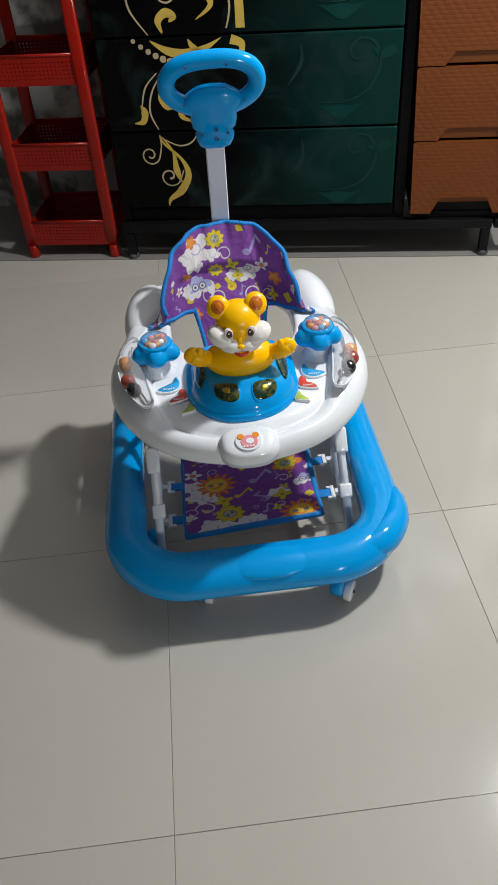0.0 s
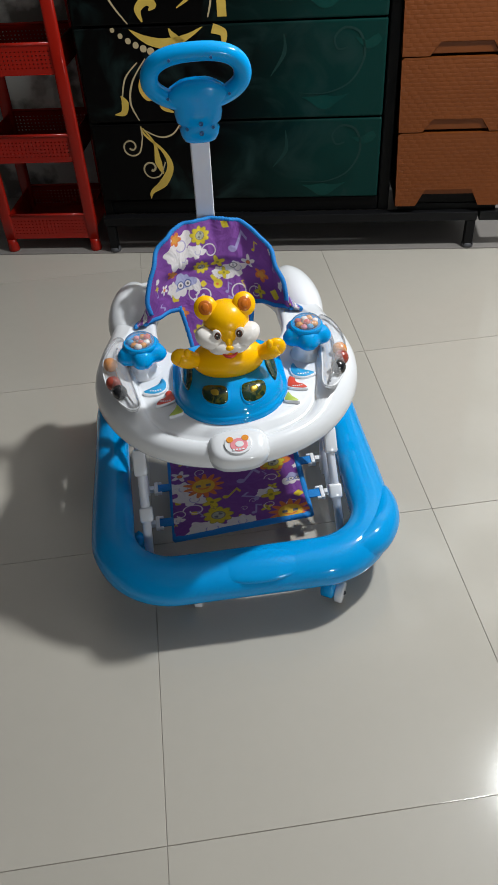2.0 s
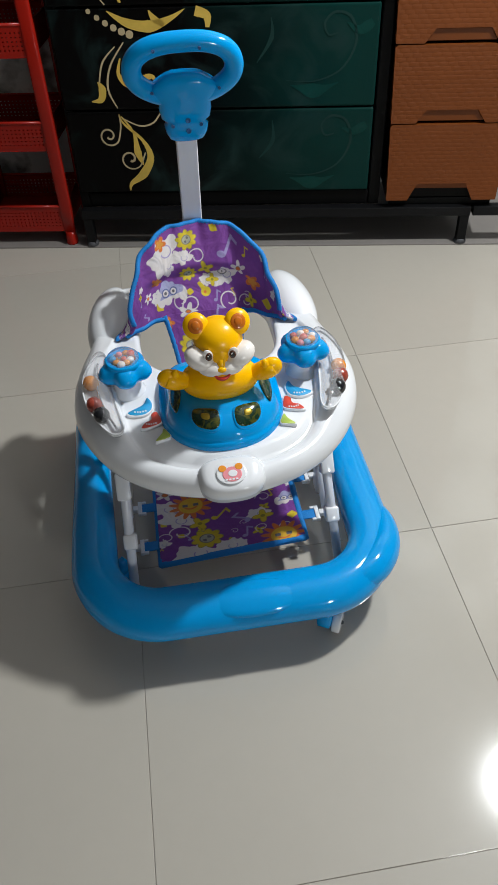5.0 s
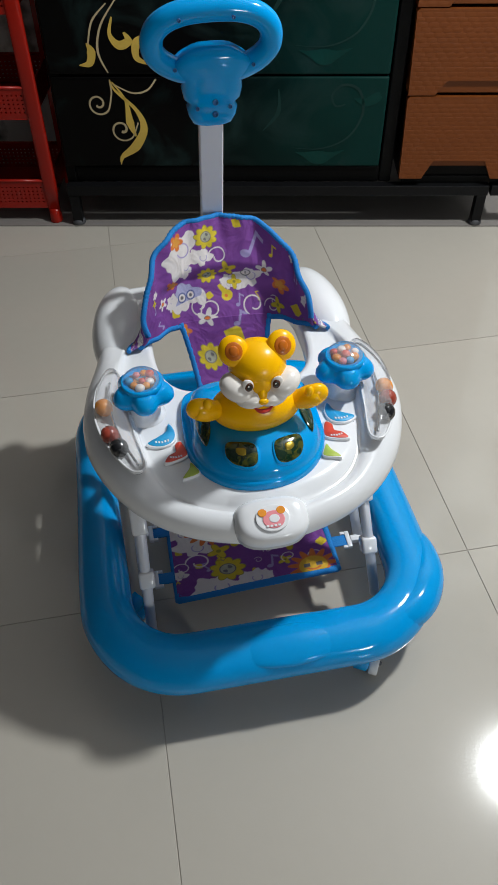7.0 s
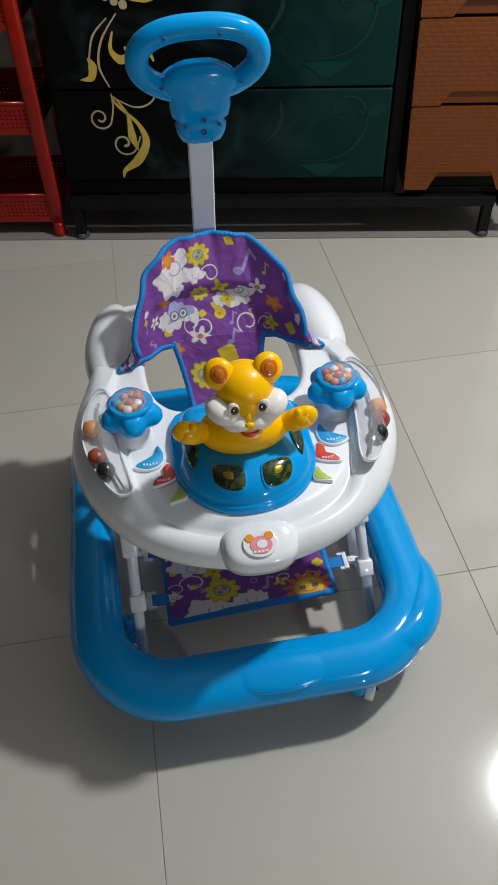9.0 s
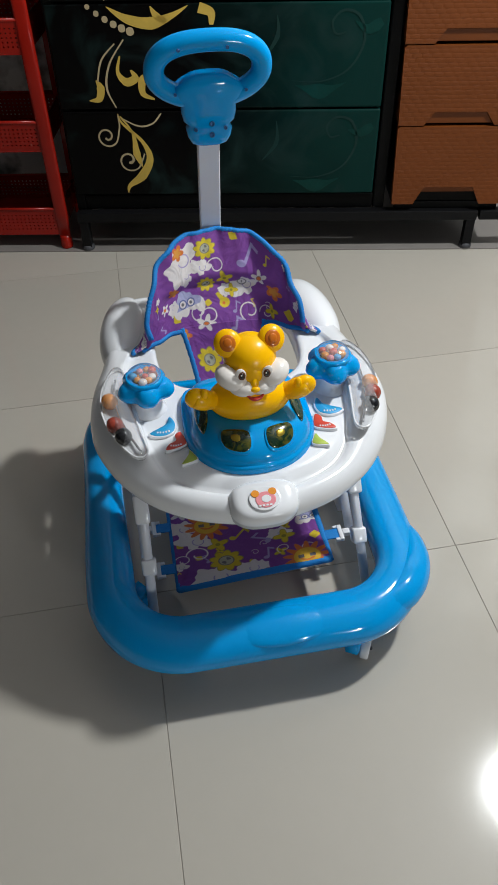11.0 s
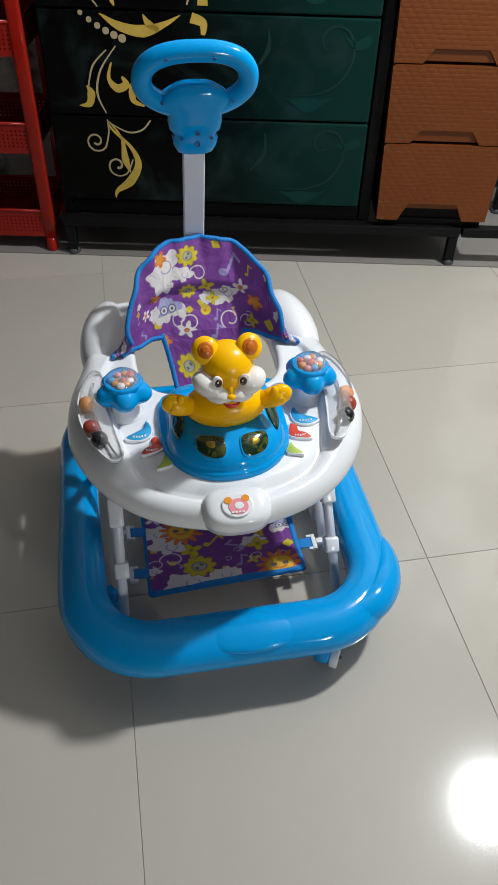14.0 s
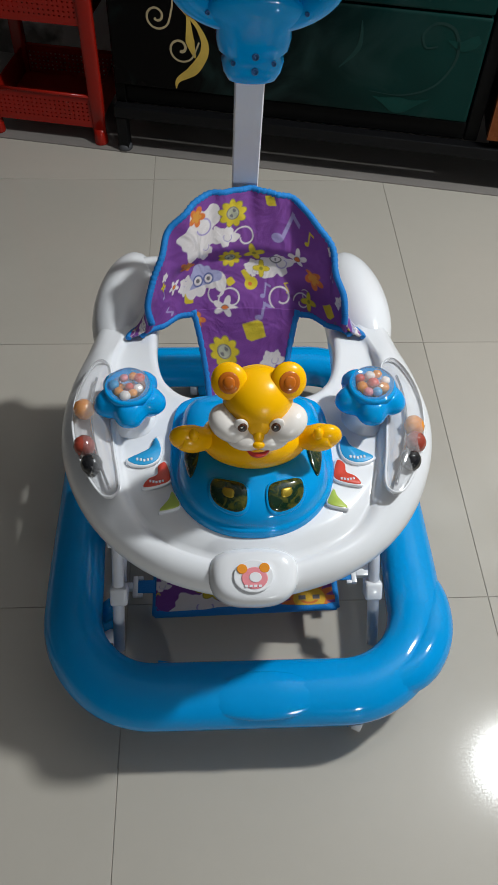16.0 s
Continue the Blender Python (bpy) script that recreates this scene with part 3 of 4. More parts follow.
# spinning flower knobs
for sx in (-1, 1):
    cx, cy = sx * 0.149 + 0.0005, 0.667
    stem = part("knob_post", spin([(0.030, 0.392), (0.030, 0.397), (0.024, 0.405), (0.022, 0.425), (0.024, 0.432)], (cx, cy, 0)), WHITE, tray)
    petal = lambda t, s=sx: 1 + 0.125 * math.cos(5 * t + math.pi / 2 + 0.2 * s) - 0.02 * math.cos(10 * t + math.pi + 0.4 * s)
    knob = part("flower_knob", spin([(0.011, 0.427), (0.030, 0.427), (0.0375, 0.430), (0.0410, 0.436), (0.0405, 0.442), (0.0370, 0.4485), (0.0325, 0.4535), (0.0285, 0.456)], (cx, cy, 0), 60, wave=petal), BLUE, walker, "blue flower-shaped spinning knob")
    part("knob_collar", spin([(0.0292, 0.452), (0.0295, 0.459), (0.0275, 0.4625), (0.0255, 0.461), (0.002, 0.4585)], (cx, cy, 0), 40), BLUE, knob)
    random.seed(5 + sx)
    for k in range(9):
        a, r, g = k * math.pi / 4 + sx + random.uniform(-0.2, 0.2), (random.uniform(0.013, 0.0185) if k < 8 else 0.002), random.uniform(0.0048, 0.0074)
        part("bead", ball((cx + r * math.cos(a), cy + r * math.sin(a), 0.4605 + 0.3 * g), (g, g, 0.7 * g), seg=14), (ORANGE, CREAM, STICK_RED, ORANGE, PINK, STICK_BLUE, ORANGE, CREAM, STICK_RED)[k], knob)
    lens = part("knob_dome", spin([(0.0270, 0.4605), (0.0255, 0.4665), (0.020, 0.4715), (0.011, 0.4745), (0.001, 0.4755)], (cx, cy, 0), 32), CLEAR, knob, "clear domed cap")
    lens.visible_shadow = False

# bead pockets along the tray's sides
for sx in (-1, 1):
    spine = smooth_line([(sx * 0.190, 0.752, 0.4085), (sx * 0.198, 0.70, 0.4085), (sx * 0.197, 0.65, 0.4085), (sx * 0.186, 0.598, 0.4085), (sx * 0.165, 0.540, 0.4085)], 12)
    part("pocket_tray", tube(spine, lambda t: 0.0015 + 0.0225 * math.sqrt(max(0, 1 - (2 * t - 1) ** 2)), 20, flat=0.22), WHITE, tray)
    spine = [p + Vector((0, 0, 0.004)) for p in spine]
    dome = part("bead_pocket", tube(spine, lambda t: 0.001 + 0.0215 * math.sqrt(max(0, 1 - (2 * t - 1) ** 2)), 24, flat=1.3), CLEAR, walker, "clear plastic bead pocket cover")
    dome.visible_shadow = False
    m = len(spine)
    edge = []
    for e in (1, -1):
        for i in (range(m) if e > 0 else range(m - 1, -1, -1)):
            d = (spine[min(m - 1, i + 1)] - spine[max(0, i - 1)]).normalized()
            r = 0.0015 + 0.0222 * math.sqrt(max(0, 1 - (2 * i / (m - 1) - 1) ** 2))
            edge.append(spine[i] + Vector((d.y, -d.x, 0)) * (r * e) + Vector((0, 0, 0.0008)))
    part("pocket_flange", tube(edge, 0.0016, 8, True), WHITE, dome)
    axle = [p + Vector((0, 0, 0.006)) for p in spine[8:47]]
    part("bead_rod", tube(axle, 0.0019, 8), ROD, dome, "thin bright metal rod through the beads")
    for (bx, by), mt, lab in zip(((0.2065, 0.664) if sx < 0 else (0.2035, 0.632), (0.201, 0.607), (0.190, 0.580)), (ORANGE, BEAD_RED, BEAD_BLACK), ("ribbed orange bead", "ribbed dark red bead", "ribbed black bead")):
        rib = lambda t: 1 + 0.10 * abs(math.sin(5 * t))
        part("bead", spin([(0.0005, -0.0125)] + [(0.0125 * math.cos(a), 0.0125 * math.sin(a)) for a in np.linspace(-1.4, 1.4, 11)] + [(0.0005, 0.0125)], (sx * bx, by, 0.4215), 36, wave=rib, turn=Matrix.Rotation(radians(50), 4, "Y")), mt, dome, lab)


# moulded buttons with coloured stickers
def leaf_shape(kind, cx, cy, turn, size, mirror):
    base = {"crescent": [(-1.0, -0.15), (-0.65, -0.6), (0.0, -0.8), (0.65, -0.55), (0.98, 0.2), (0.85, 0.95), (0.42, 0.35), (-0.3, 0.08)],
            "boot": [(-1.0, -0.6), (-0.2, -0.72), (0.7, -0.55), (0.85, 0.1), (0.75, 0.95), (0.25, 0.75), (0.05, 0.1), (-0.6, -0.1)],
            "wedge": [(-0.9, -0.7), (0.8, -0.75), (0.85, 0.2), (0.65, 0.95), (0.2, 0.3), (-0.4, -0.2)]}[kind]
    c, s = math.cos(turn), math.sin(turn)
    return [(cx + mirror * size * (x * c - y * s), cy + size * (x * s + y * c), 0) for x, y in base]


def plate(points, z0, z1, grow=1.0):
    line = smooth_line(points, 6, True)
    cx, cy = sum(p.x for p in line) / len(line), sum(p.y for p in line) / len(line)
    return loft([[(cx + (p.x - cx) * grow * k, cy + (p.y - cy) * grow * k, z) for p in line] for k, z in ((1, z0), (1, z1 - 0.0006), (0.95, z1))])


for sx in (-1, 1):
    for kind, bx, by, turn, size, mt, lab in (("crescent", 0.131, 0.610, 0.25, 0.0215, STICK_BLUE, "blue crescent sticker"), ("boot", 0.115, 0.576, 0.25, 0.0185, STICK_RED, "red boot-shaped sticker"), ("wedge", 0.101, 0.539, 0.3, 0.0130, STICK_GREEN, "lime green wedge sticker")):
        pts = leaf_shape(kind, sx * bx, by, turn, size, -sx)
        button = part("button", plate(pts, 0.394, 0.4005, 1.13), WHITE, walker)
        sticker = part("sticker", plate(pts, 0.4003, 0.4013), mt, button, lab)
        if kind != "wedge":
            bm = bmesh.new()
            for k in range(5):
                x = sx * bx + (k - 2.0) * size * 0.2
                y = by - size * (0.5 - 0.04 * abs(k - 2))
                box(bm, x - size * 0.065, x + size * 0.065, y - size * 0.09, y + size * 0.09, 0.4013, 0.4017)
            part("lettering_bar", bm, WHITE, sticker)

# ---- printed cloth ----
PURPLE, WHITE_INK, YELLOW_INK, ORANGE_INK, LILAC, GREY_INK = (0.185, 0.045, 0.275), (0.72, 0.66, 0.64), (0.64, 0.48, 0.02), (0.66, 0.17, 0.03), (0.34, 0.28, 0.52), (0.14, 0.13, 0.14)


def shape_layers(kind, dx, dy):
    """The inks of a printed shape and where they lie, first on top; dx and dy run from the shape's middle."""
    d, a = np.hypot(dx, dy), np.arctan2(dy, dx)
    if kind == "flower":
        rim = 0.72 + 0.24 * np.abs(np.cos(4.5 * a))
        return [((d < 0.30) & (np.sin(11 * dx) * np.sin(9 * dy) > 0.25), GREY_INK), (d < 0.38, (0.40, 0.40, 0.30)), (d < 0.44, GREY_INK), (d < rim - 0.06, YELLOW_INK), (d < rim, (0.30, 0.26, 0.03))]
    if kind == "bloom":
        rim = 0.70 + 0.28 * np.cos(5 * a)
        return [(d < 0.26, ORANGE_INK), (d < 0.32, GREY_INK), (d < rim, WHITE_INK)]
    if kind == "clover":
        rim = 0.72 + 0.26 * np.cos(4 * a)
        return [(d < 0.20, (0.28, 0.24, 0.02)), (d < rim - 0.08, YELLOW_INK), (d < rim, (0.34, 0.28, 0.02))]
    if kind == "sun":
        return [((np.abs(dy - 0.05) < 0.10) & (np.abs(dx) > 0.12) & (np.abs(dx) < 0.36), GREY_INK), ((np.abs(np.hypot(dx, dy - 0.10) - 0.32) < 0.05) & (dy < -0.08), ORANGE_INK), (d < 0.55, (0.72, 0.42, 0.03)), (d < 0.60 + 0.40 * np.abs(np.cos(6.5 * a)) ** 1.5, ORANGE_INK)]
    if kind == "flame":
        return [(d < 0.35 + 0.25 * np.abs(np.cos(2.5 * a + 0.4)), (0.70, 0.30, 0.04)), (d < 0.55 + 0.45 * np.abs(np.cos(2.5 * a + 0.4)), ORANGE_INK)]
    if kind == "cloud":
        rim = 0.80 + 0.14 * np.cos(5 * a + 1) + 0.05 * np.cos(11 * a)
        e = np.hypot(dx / 1.5, dy)
        return [((np.abs(np.hypot(dx - 0.3, dy + 0.1) - 0.35) < 0.035) & (dy < 0.1), LILAC), (e < rim, WHITE_INK)]
    if kind in ("note", "gold_note"):
        mask = (np.hypot(dx + 0.45, (dy + 0.75) / 0.8) < 0.34) | ((np.abs(dx + 0.12 - 0.12 * dy) < 0.11) & (dy > -0.75) & (dy < 0.95)) | ((np.abs(dy - 0.85 + 0.5 * (dx + 0.1)) < 0.14) & (dx > -0.12) & (dx < 0.63))
        return [(mask, LILAC if kind == "note" else YELLOW_INK)]
    if kind == "ring":
        return [((np.abs(d - 0.62) < 0.08) | ((d < 0.35) & (np.abs(dx) < 0.08)), GREY_INK)]
    if kind == "drop":
        body = (np.hypot(dx, (dy + 0.35) * 1.1) < 0.55) | ((np.abs(dx + 0.15 * dy) < 0.28 - 0.12 * dy) & (dy > -0.2) & (dy < 0.9))
        return [(np.hypot(dx + 0.1, dy + 0.35) < 0.16, ORANGE_INK), (body, YELLOW_INK)]
    if kind == "square":
        return [((np.abs(dx) < 0.75) & (np.abs(dy) < 0.75) & (np.abs(dx + dy) < 1.2), YELLOW_INK)]
    if kind == "critter":
        left, right = np.hypot(dx + 0.28, dy), np.hypot(dx - 0.30, dy + 0.05)
        body = (dx * 0.9) ** 2 + dy ** 2 < 0.55 + 0.22 * np.cos(3 * a + 0.6) + 0.10 * np.cos(7 * a)
        ears = (np.hypot((dx + 0.75) / 0.35, (dy + 0.25) / 0.55) < 1) | (np.hypot((dx - 0.85) / 0.32, (dy + 0.35) / 0.5) < 1)
        return [((left < 0.11) | (right < 0.10), GREY_INK), ((left < 0.22) | (right < 0.20), WHITE_INK), ((left < 0.30) | (right < 0.28), (0.10, 0.12, 0.30)), (body & (dy < -0.3), WHITE_INK), (body, (0.36, 0.36, 0.56)), (ears, WHITE_INK)]
    return [((np.abs(d - 0.35 - 0.1 * (a + math.pi)) < 0.06) & (d < 1), WHITE_INK)]


def ink(shapes, u, v):
    """Colours of the print at arrays of places."""
    out = np.empty(u.shape + (3,))
    out[:] = PURPLE
    for sh in reversed(shapes):
        kind, x, y, r = sh[:4]
        turn = sh[4] if len(sh) > 4 else 0.0
        c, s = math.cos(turn), math.sin(turn)
        dx, dy = (u - x) / r, (v - y) / r
        dx, dy = dx * c + dy * s, dy * c - dx * s
        for mask, colour in reversed(shape_layers(kind, dx, dy)):
            out[mask] = colour
    return out


UPPER_PRINT = [("flower", -0.11, 0.84, 0.121, 0.2), ("flame", -0.42, 0.85, 0.087), ("square", 0.20, 0.95, 0.054, 0.2), ("note", 0.35, 0.74, 0.141, -0.3), ("gold_note", 0.56, 0.71, 0.067), ("cloud", 0.79, 0.69, 0.052, 0.8), ("curl", -0.01, 0.64, 0.100), ("clover", 0.07, 0.50, 0.096, 0.4), ("flower", -0.13, 0.45, 0.104), ("cloud", -0.40, 0.72, 0.185, 0.9), ("cloud", -0.18, 0.66, 0.094), ("cloud", -0.35, 0.57, 0.083, 1.2), ("bloom", 0.44, 0.50, 0.100, 0.3), ("clover", 0.13, 0.34, 0.075), ("ring", 0.25, 0.44, 0.073), ("cloud", 0.26, 0.39, 0.125, 0.5), ("note", 0.86, 0.51, 0.062), ("flame", 0.62, 0.34, 0.104)]
LOWER_PRINT = [("flame", -0.52, 0.44, 0.075), ("critter", -0.36, 0.27, 0.165, 0.2), ("curl", -0.23, 0.16, 0.094, 1.5), ("drop", 0.03, 0.25, 0.10, 0.5), ("square", -0.49, 0.13, 0.058), ("cloud", -0.54, 0.24, 0.067, 1.2), ("note", -0.70, 0.10, 0.058, 1.2), ("curl", 0.30, 0.12, 0.114, 1.0), ("clover", 0.56, 0.11, 0.087), ("curl", 0.49, 0.10, 0.087), ("square", 0.80, 0.13, 0.083, 0.5), ("cloud", 0.99, 0.28, 0.058, 1.3), ("clover", -0.82, 0.37, 0.046), ("cloud", -0.79, 0.45, 0.042), ("note", 0.17, 0.17, 0.062), ("cloud", 0.06, 0.32, 0.054)]
SLING_PRINT = [("bloom", -0.17, 0.02, 0.115), ("curl", -0.12, 0.10, 0.11, 0.6), ("square", 0.08, -0.22, 0.12, 0.3), ("flower", -0.22, -0.42, 0.165), ("flame", -0.44, -0.10, 0.09), ("note", 0.16, -0.02, 0.10), ("cloud", 0.28, -0.5, 0.10), ("clover", 0.05, -0.75, 0.13), ("cloud", -0.25, -0.95, 0.14)]
MAT_PRINT = [("sun", 0.25, 0.62, 0.165), ("flower", 0.335, 0.19, 0.125), ("clover", 0.30, 0.385, 0.085, 0.4), ("curl", 0.16, 0.30, 0.09), ("cloud", 0.14, 0.47, 0.11, -0.3), ("cloud", 0.06, 0.62, 0.10), ("bloom", 0.07, 0.80, 0.08), ("note", 0.62, 0.63, 0.10, -0.5), ("gold_note", 0.47, 0.45, 0.075, -0.6), ("note", 0.60, 0.36, 0.075, 1.2),
             ("clover", 0.75, 0.315, 0.08), ("cloud", 0.72, 0.36, 0.07), ("sun", 0.86, 0.05, 0.16), ("flower", 0.82, 0.74, 0.10), ("flame", 0.83, 0.75, 0.13), ("critter", 0.95, 0.47, 0.09), ("clover", 0.47, 0.83, 0.08), ("curl", 0.78, 0.54, 0.06), ("cloud", 0.24, 0.03, 0.13), ("cloud", 0.48, 0.06, 0.09), ("clover", 0.50, 0.10, 0.055),
             ("note", 0.63, 0.18, 0.06), ("curl", 0.05, 0.26, 0.06), ("cloud", 0.62, 0.90, 0.08), ("note", 0.33, 0.92, 0.06), ("cloud", 0.02, 0.2, 0.05), ("square", 0.04, 0.42, 0.03)]


def sprinkle(shapes, seed, count, u0, u1, v0, v1, size):
    """Small shapes of the print between the large ones."""
    rnd = random.Random(seed)
    kinds = ("curl", "clover", "bloom", "cloud", "note", "gold_note", "square", "curl", "ring")
    return shapes + [(rnd.choice(kinds), rnd.uniform(u0, u1), rnd.uniform(v0, v1), size * rnd.uniform(0.7, 1.3), rnd.uniform(-1, 1)) for _ in range(count)]


BACK_PRINT = sprinkle(UPPER_PRINT + LOWER_PRINT + SLING_PRINT, 4, 14, -1.3, 1.3, 0.02, 0.95, 0.05)
MAT_PRINT = sprinkle(MAT_PRINT, 9, 26, 0.0, 1.0, 0.0, 1.1, 0.04)


def printed_sheet(name, place, shapes, nu, nv, to_uv, parent, label, thick):
    """A cloth sheet over place(i, j), i and j from 0 to 1, coloured by its print."""
    bm = bmesh.new()
    grid = [[bm.verts.new(place(i / nu, j / nv)) for j in range(nv + 1)] for i in range(nu + 1)]
    for i in range(nu):
        for j in range(nv):
            bm.faces.new((grid[i][j], grid[i + 1][j], grid[i + 1][j + 1], grid[i][j + 1]))
    bm.verts.index_update()
    ob = part(name, bm, CLOTH, parent, label)
    attr = ob.data.color_attributes.new("print", "FLOAT_COLOR", "POINT")
    total = np.zeros(((nu + 1) * (nv + 1), 3))
    for a in (-0.33, 0.0, 0.33):
        for b in (-0.33, 0.0, 0.33):
            uv = np.array([to_uv((i + a) / nu, (j + b) / nv) for i in range(nu + 1) for j in range(nv + 1)])
            total += ink(shapes, uv[:, 0], uv[:, 1]) / 9
    attr.data.foreach_set("color", np.hstack([total, np.ones((len(total), 1))]).ravel())
    mod = ob.modifiers.new("thickness", "SOLIDIFY")
    mod.thickness, mod.offset = thick, 0
    return ob


def back_top(a):
    return 0.417 + 0.130 * max(0.0, 1 - abs(math.sin(a * radians(88))) ** 3.4) ** 0.5


def back_place(a, b):
    """The curved backrest: a from -1 to 1 across, b from 0 at the tray to 1 at the top."""
    th = a * radians(88)
    z = 0.405 + b * (back_top(a) - 0.405)
    fold = 0.0032 * math.sin(a * 21 + 1.0) * b + 0.0012 * math.sin(a * 41 + 2 * math.sin(5 * a)) * b * b
    r = 1 + fold / 0.15
    bulge = 0.016 * math.sin(math.pi * b) * (1 - a * a)
    c = math.cos(th) ** 0.8
    sunk = 0.016 * step(0.58, 0.40, b) * step(0.66, 0.46, abs(a))
    rise = (z - 0.405) / 0.140
    return Vector((0.002 + (0.134 + 0.011 * (1 - b) ** 3 * abs(a)) * math.sin(th) * r, 0.810 + (0.033 + 0.098 * rise) * r * c + bulge * 0.3 + sunk, z))


backrest = printed_sheet("backrest", lambda i, j: back_place(2 * i - 1, j), BACK_PRINT, 380, 180, lambda i, j: (1.19 * (2 * i - 1), j * (back_top(min(1, max(-1, 2 * i - 1))) - 0.405) / 0.140), walker, "purple cloth backrest printed with flowers and notes", 0.007)


def seat_place(i, j):
    """From the backrest's foot down into the leg opening and forward."""
    top = back_place((2 * i - 1) * 0.37, 0.035) + Vector((0, -0.0013, 0))
    mid = Vector((0.004 + (2 * i - 1) * 0.056, 0.822, 0.345))
    low = Vector((0.004 + (2 * i - 1) * 0.046, 0.765, 0.235))
    end = Vector((-0.004 + (2 * i - 1) * 0.05, 0.68, 0.30))
    p = [top, mid, low, end]
    t = j
    return (1 - t) ** 3 * p[0] + 3 * t * (1 - t) ** 2 * p[1] + 3 * t * t * (1 - t) * p[2] + t ** 3 * p[3] + Vector((0, 0, -0.008 * (1 - (2 * i - 1) ** 2) * math.sin(math.pi * t)))


seat = printed_sheet("seat", seat_place, BACK_PRINT, 110, 190, lambda i, j: (1.19 * 0.37 * (2 * i - 1), -1.75 * j), walker, "purple printed cloth sling seat", 0.007)


def mat_place(i, j):
    y0 = 0.557 - 0.009 * i
    sag = -0.008 * math.sin(math.pi * i) * math.sin(math.pi * j)
    return Vector((-0.137 + 0.274 * i, y0 + (0.80 - y0) * j, 0.056 + 0.034 * i + sag + 0.0015 * math.sin(9 * i + 5 * j)))


foot_mat = printed_sheet("foot_mat", mat_place, MAT_PRINT, 260, 220, lambda i, j: (i, j * 1.12), walker, "purple printed foot mat with blue edge", 0.013)


def binding(line, parent, radius=0.005, ripple=0.16, closed=False):
    part("binding", tube(line, lambda t: radius * (1 + ripple * math.sin(t * len(line) * 2.3) * (0.6 + 0.4 * math.sin(t * 37))), 10, closed), BLUE_CLOTH, parent, "gathered blue cloth binding")


binding([back_place(math.sin(t), 1.0) for t in np.linspace(-math.pi / 2, math.pi / 2, 260)], backrest, 0.0046, 0.16)
for sx in (-1, 1):
    hem = [back_place(sx * a, 0.0) + Vector((0, -0.002, 0)) for a in np.linspace(0.37, 1, 60)]
    binding(hem, backrest, 0.0046, 0.16)
    outer = lambda i, j, s=sx: back_place(s * (0.60 + 0.40 * i), 0.92 * j) + Vector((s * (0.003 + 0.016 * (1 - j) ** 2), 0.006 * (1 - i) - 0.004 * i * (1 - j), -0.003 * (1 - j)))
    flap = printed_sheet("side_flap", outer, BACK_PRINT, 60, 60, lambda i, j, s=sx: (-s * (0.9 - 0.7 * i), 0.1 + 0.6 * j), backrest, "", 0.004)
    binding([outer(i, 0) for i in np.linspace(0, 1, 40)], flap, 0.0042, 0.16)
    binding([seat_place((sx + 1) / 2, t) for t in np.linspace(0.0, 1, 60)], seat, 0.005)
corner_line = []
R = 0.06
for ci, cj, a0 in ((1 - R, R, -90), (1 - R, 1 - R, 0), (R, 1 - R, 90), (R, R, 180)):
    for k in range(7):
        t = radians(a0 + 15 * k)
        corner_line.append(mat_place(ci + R * math.cos(t), cj + R * math.sin(t)))
dense = smooth_line(corner_line, 5, True)
binding(dense, foot_mat, 0.0066, 0.05, True)

# ---- folding frame, straps, handle and wheels ----
for sx in (-1, 1):
    x = sx * 0.186
    part("frame_tube", tube([(x, 0.490, 0.085), (x - sx * 0.004, 0.60, 0.225), (x - sx * 0.010, 0.70, 0.355)], 0.0085, 14), TUBE_WHITE, walker, "white enamelled steel frame tube")
    part("frame_tube", tube([(x - sx * 0.020, 0.955, 0.085), (x - sx * 0.020, 0.80, 0.22), (x - sx * 0.020, 0.66, 0.345)], 0.0085, 14), TUBE_WHITE, walker)
    part("frame_tube", tube([(x + sx * 0.004, 0.60, 0.085), (x, 0.75, 0.22), (x - sx * 0.006, 0.88, 0.355)], 0.0085, 14), TUBE_WHITE, walker)
    for y, z, h in ((0.605, 0.232, 0.05), (0.545, 0.152, 0.028)):
        bm = bmesh.new()
        box(bm, -0.0125, 0.0125, -0.013, 0.013, -h / 2, h / 2, pose(x - sx * 0.003, y, z, -38, 0, 0))
        soften(part("clamp", bm, WHITE, walker, "white plastic tube clamp"), 0.004)
    part("bracket", loft([[(x + sx * dx, y, z) for dx, z in ((-0.004, 0.085), (0.012, 0.085), (0.012, 0.20), (-0.004, 0.20))] for y in (0.66, 0.69)]), TUBE_WHITE, walker)
    for y in (0.60, 0.70):
        z = 0.064 if sx < 0 else 0.094
        bm = bmesh.new()
        x0, x1 = sx * 0.140, sx * 0.172
        box(bm, min(x0, x1), max(x0, x1), y - 0.011, y + 0.011, z - 0.0015, z + 0.0015)
        strap = soften(part("strap", bm, BLUE_CLOTH, walker, "blue webbing strap with white clip"), 0.001)
        bm = bmesh.new()
        a, b = sx * 0.166, sx * 0.174
        box(bm, min(a, b), max(a, b), y - 0.017, y + 0.017, z - 0.004, z + 0.004)
        for e in (-1, 1):
            a, b = sx * 0.158, sx * 0.1665
            box(bm, min(a, b), max(a, b), y + e * 0.0145 - 0.0028, y + e * 0.0145 + 0.0028, z - 0.003, z + 0.003)
        a, b = sx * 0.174, sx * 0.193
        box(bm, min(a, b), max(a, b), y - 0.006, y + 0.006, z - 0.005, z + 0.005)
        soften(part("clip", bm, WHITE, strap, "white plastic clip"), 0.001)

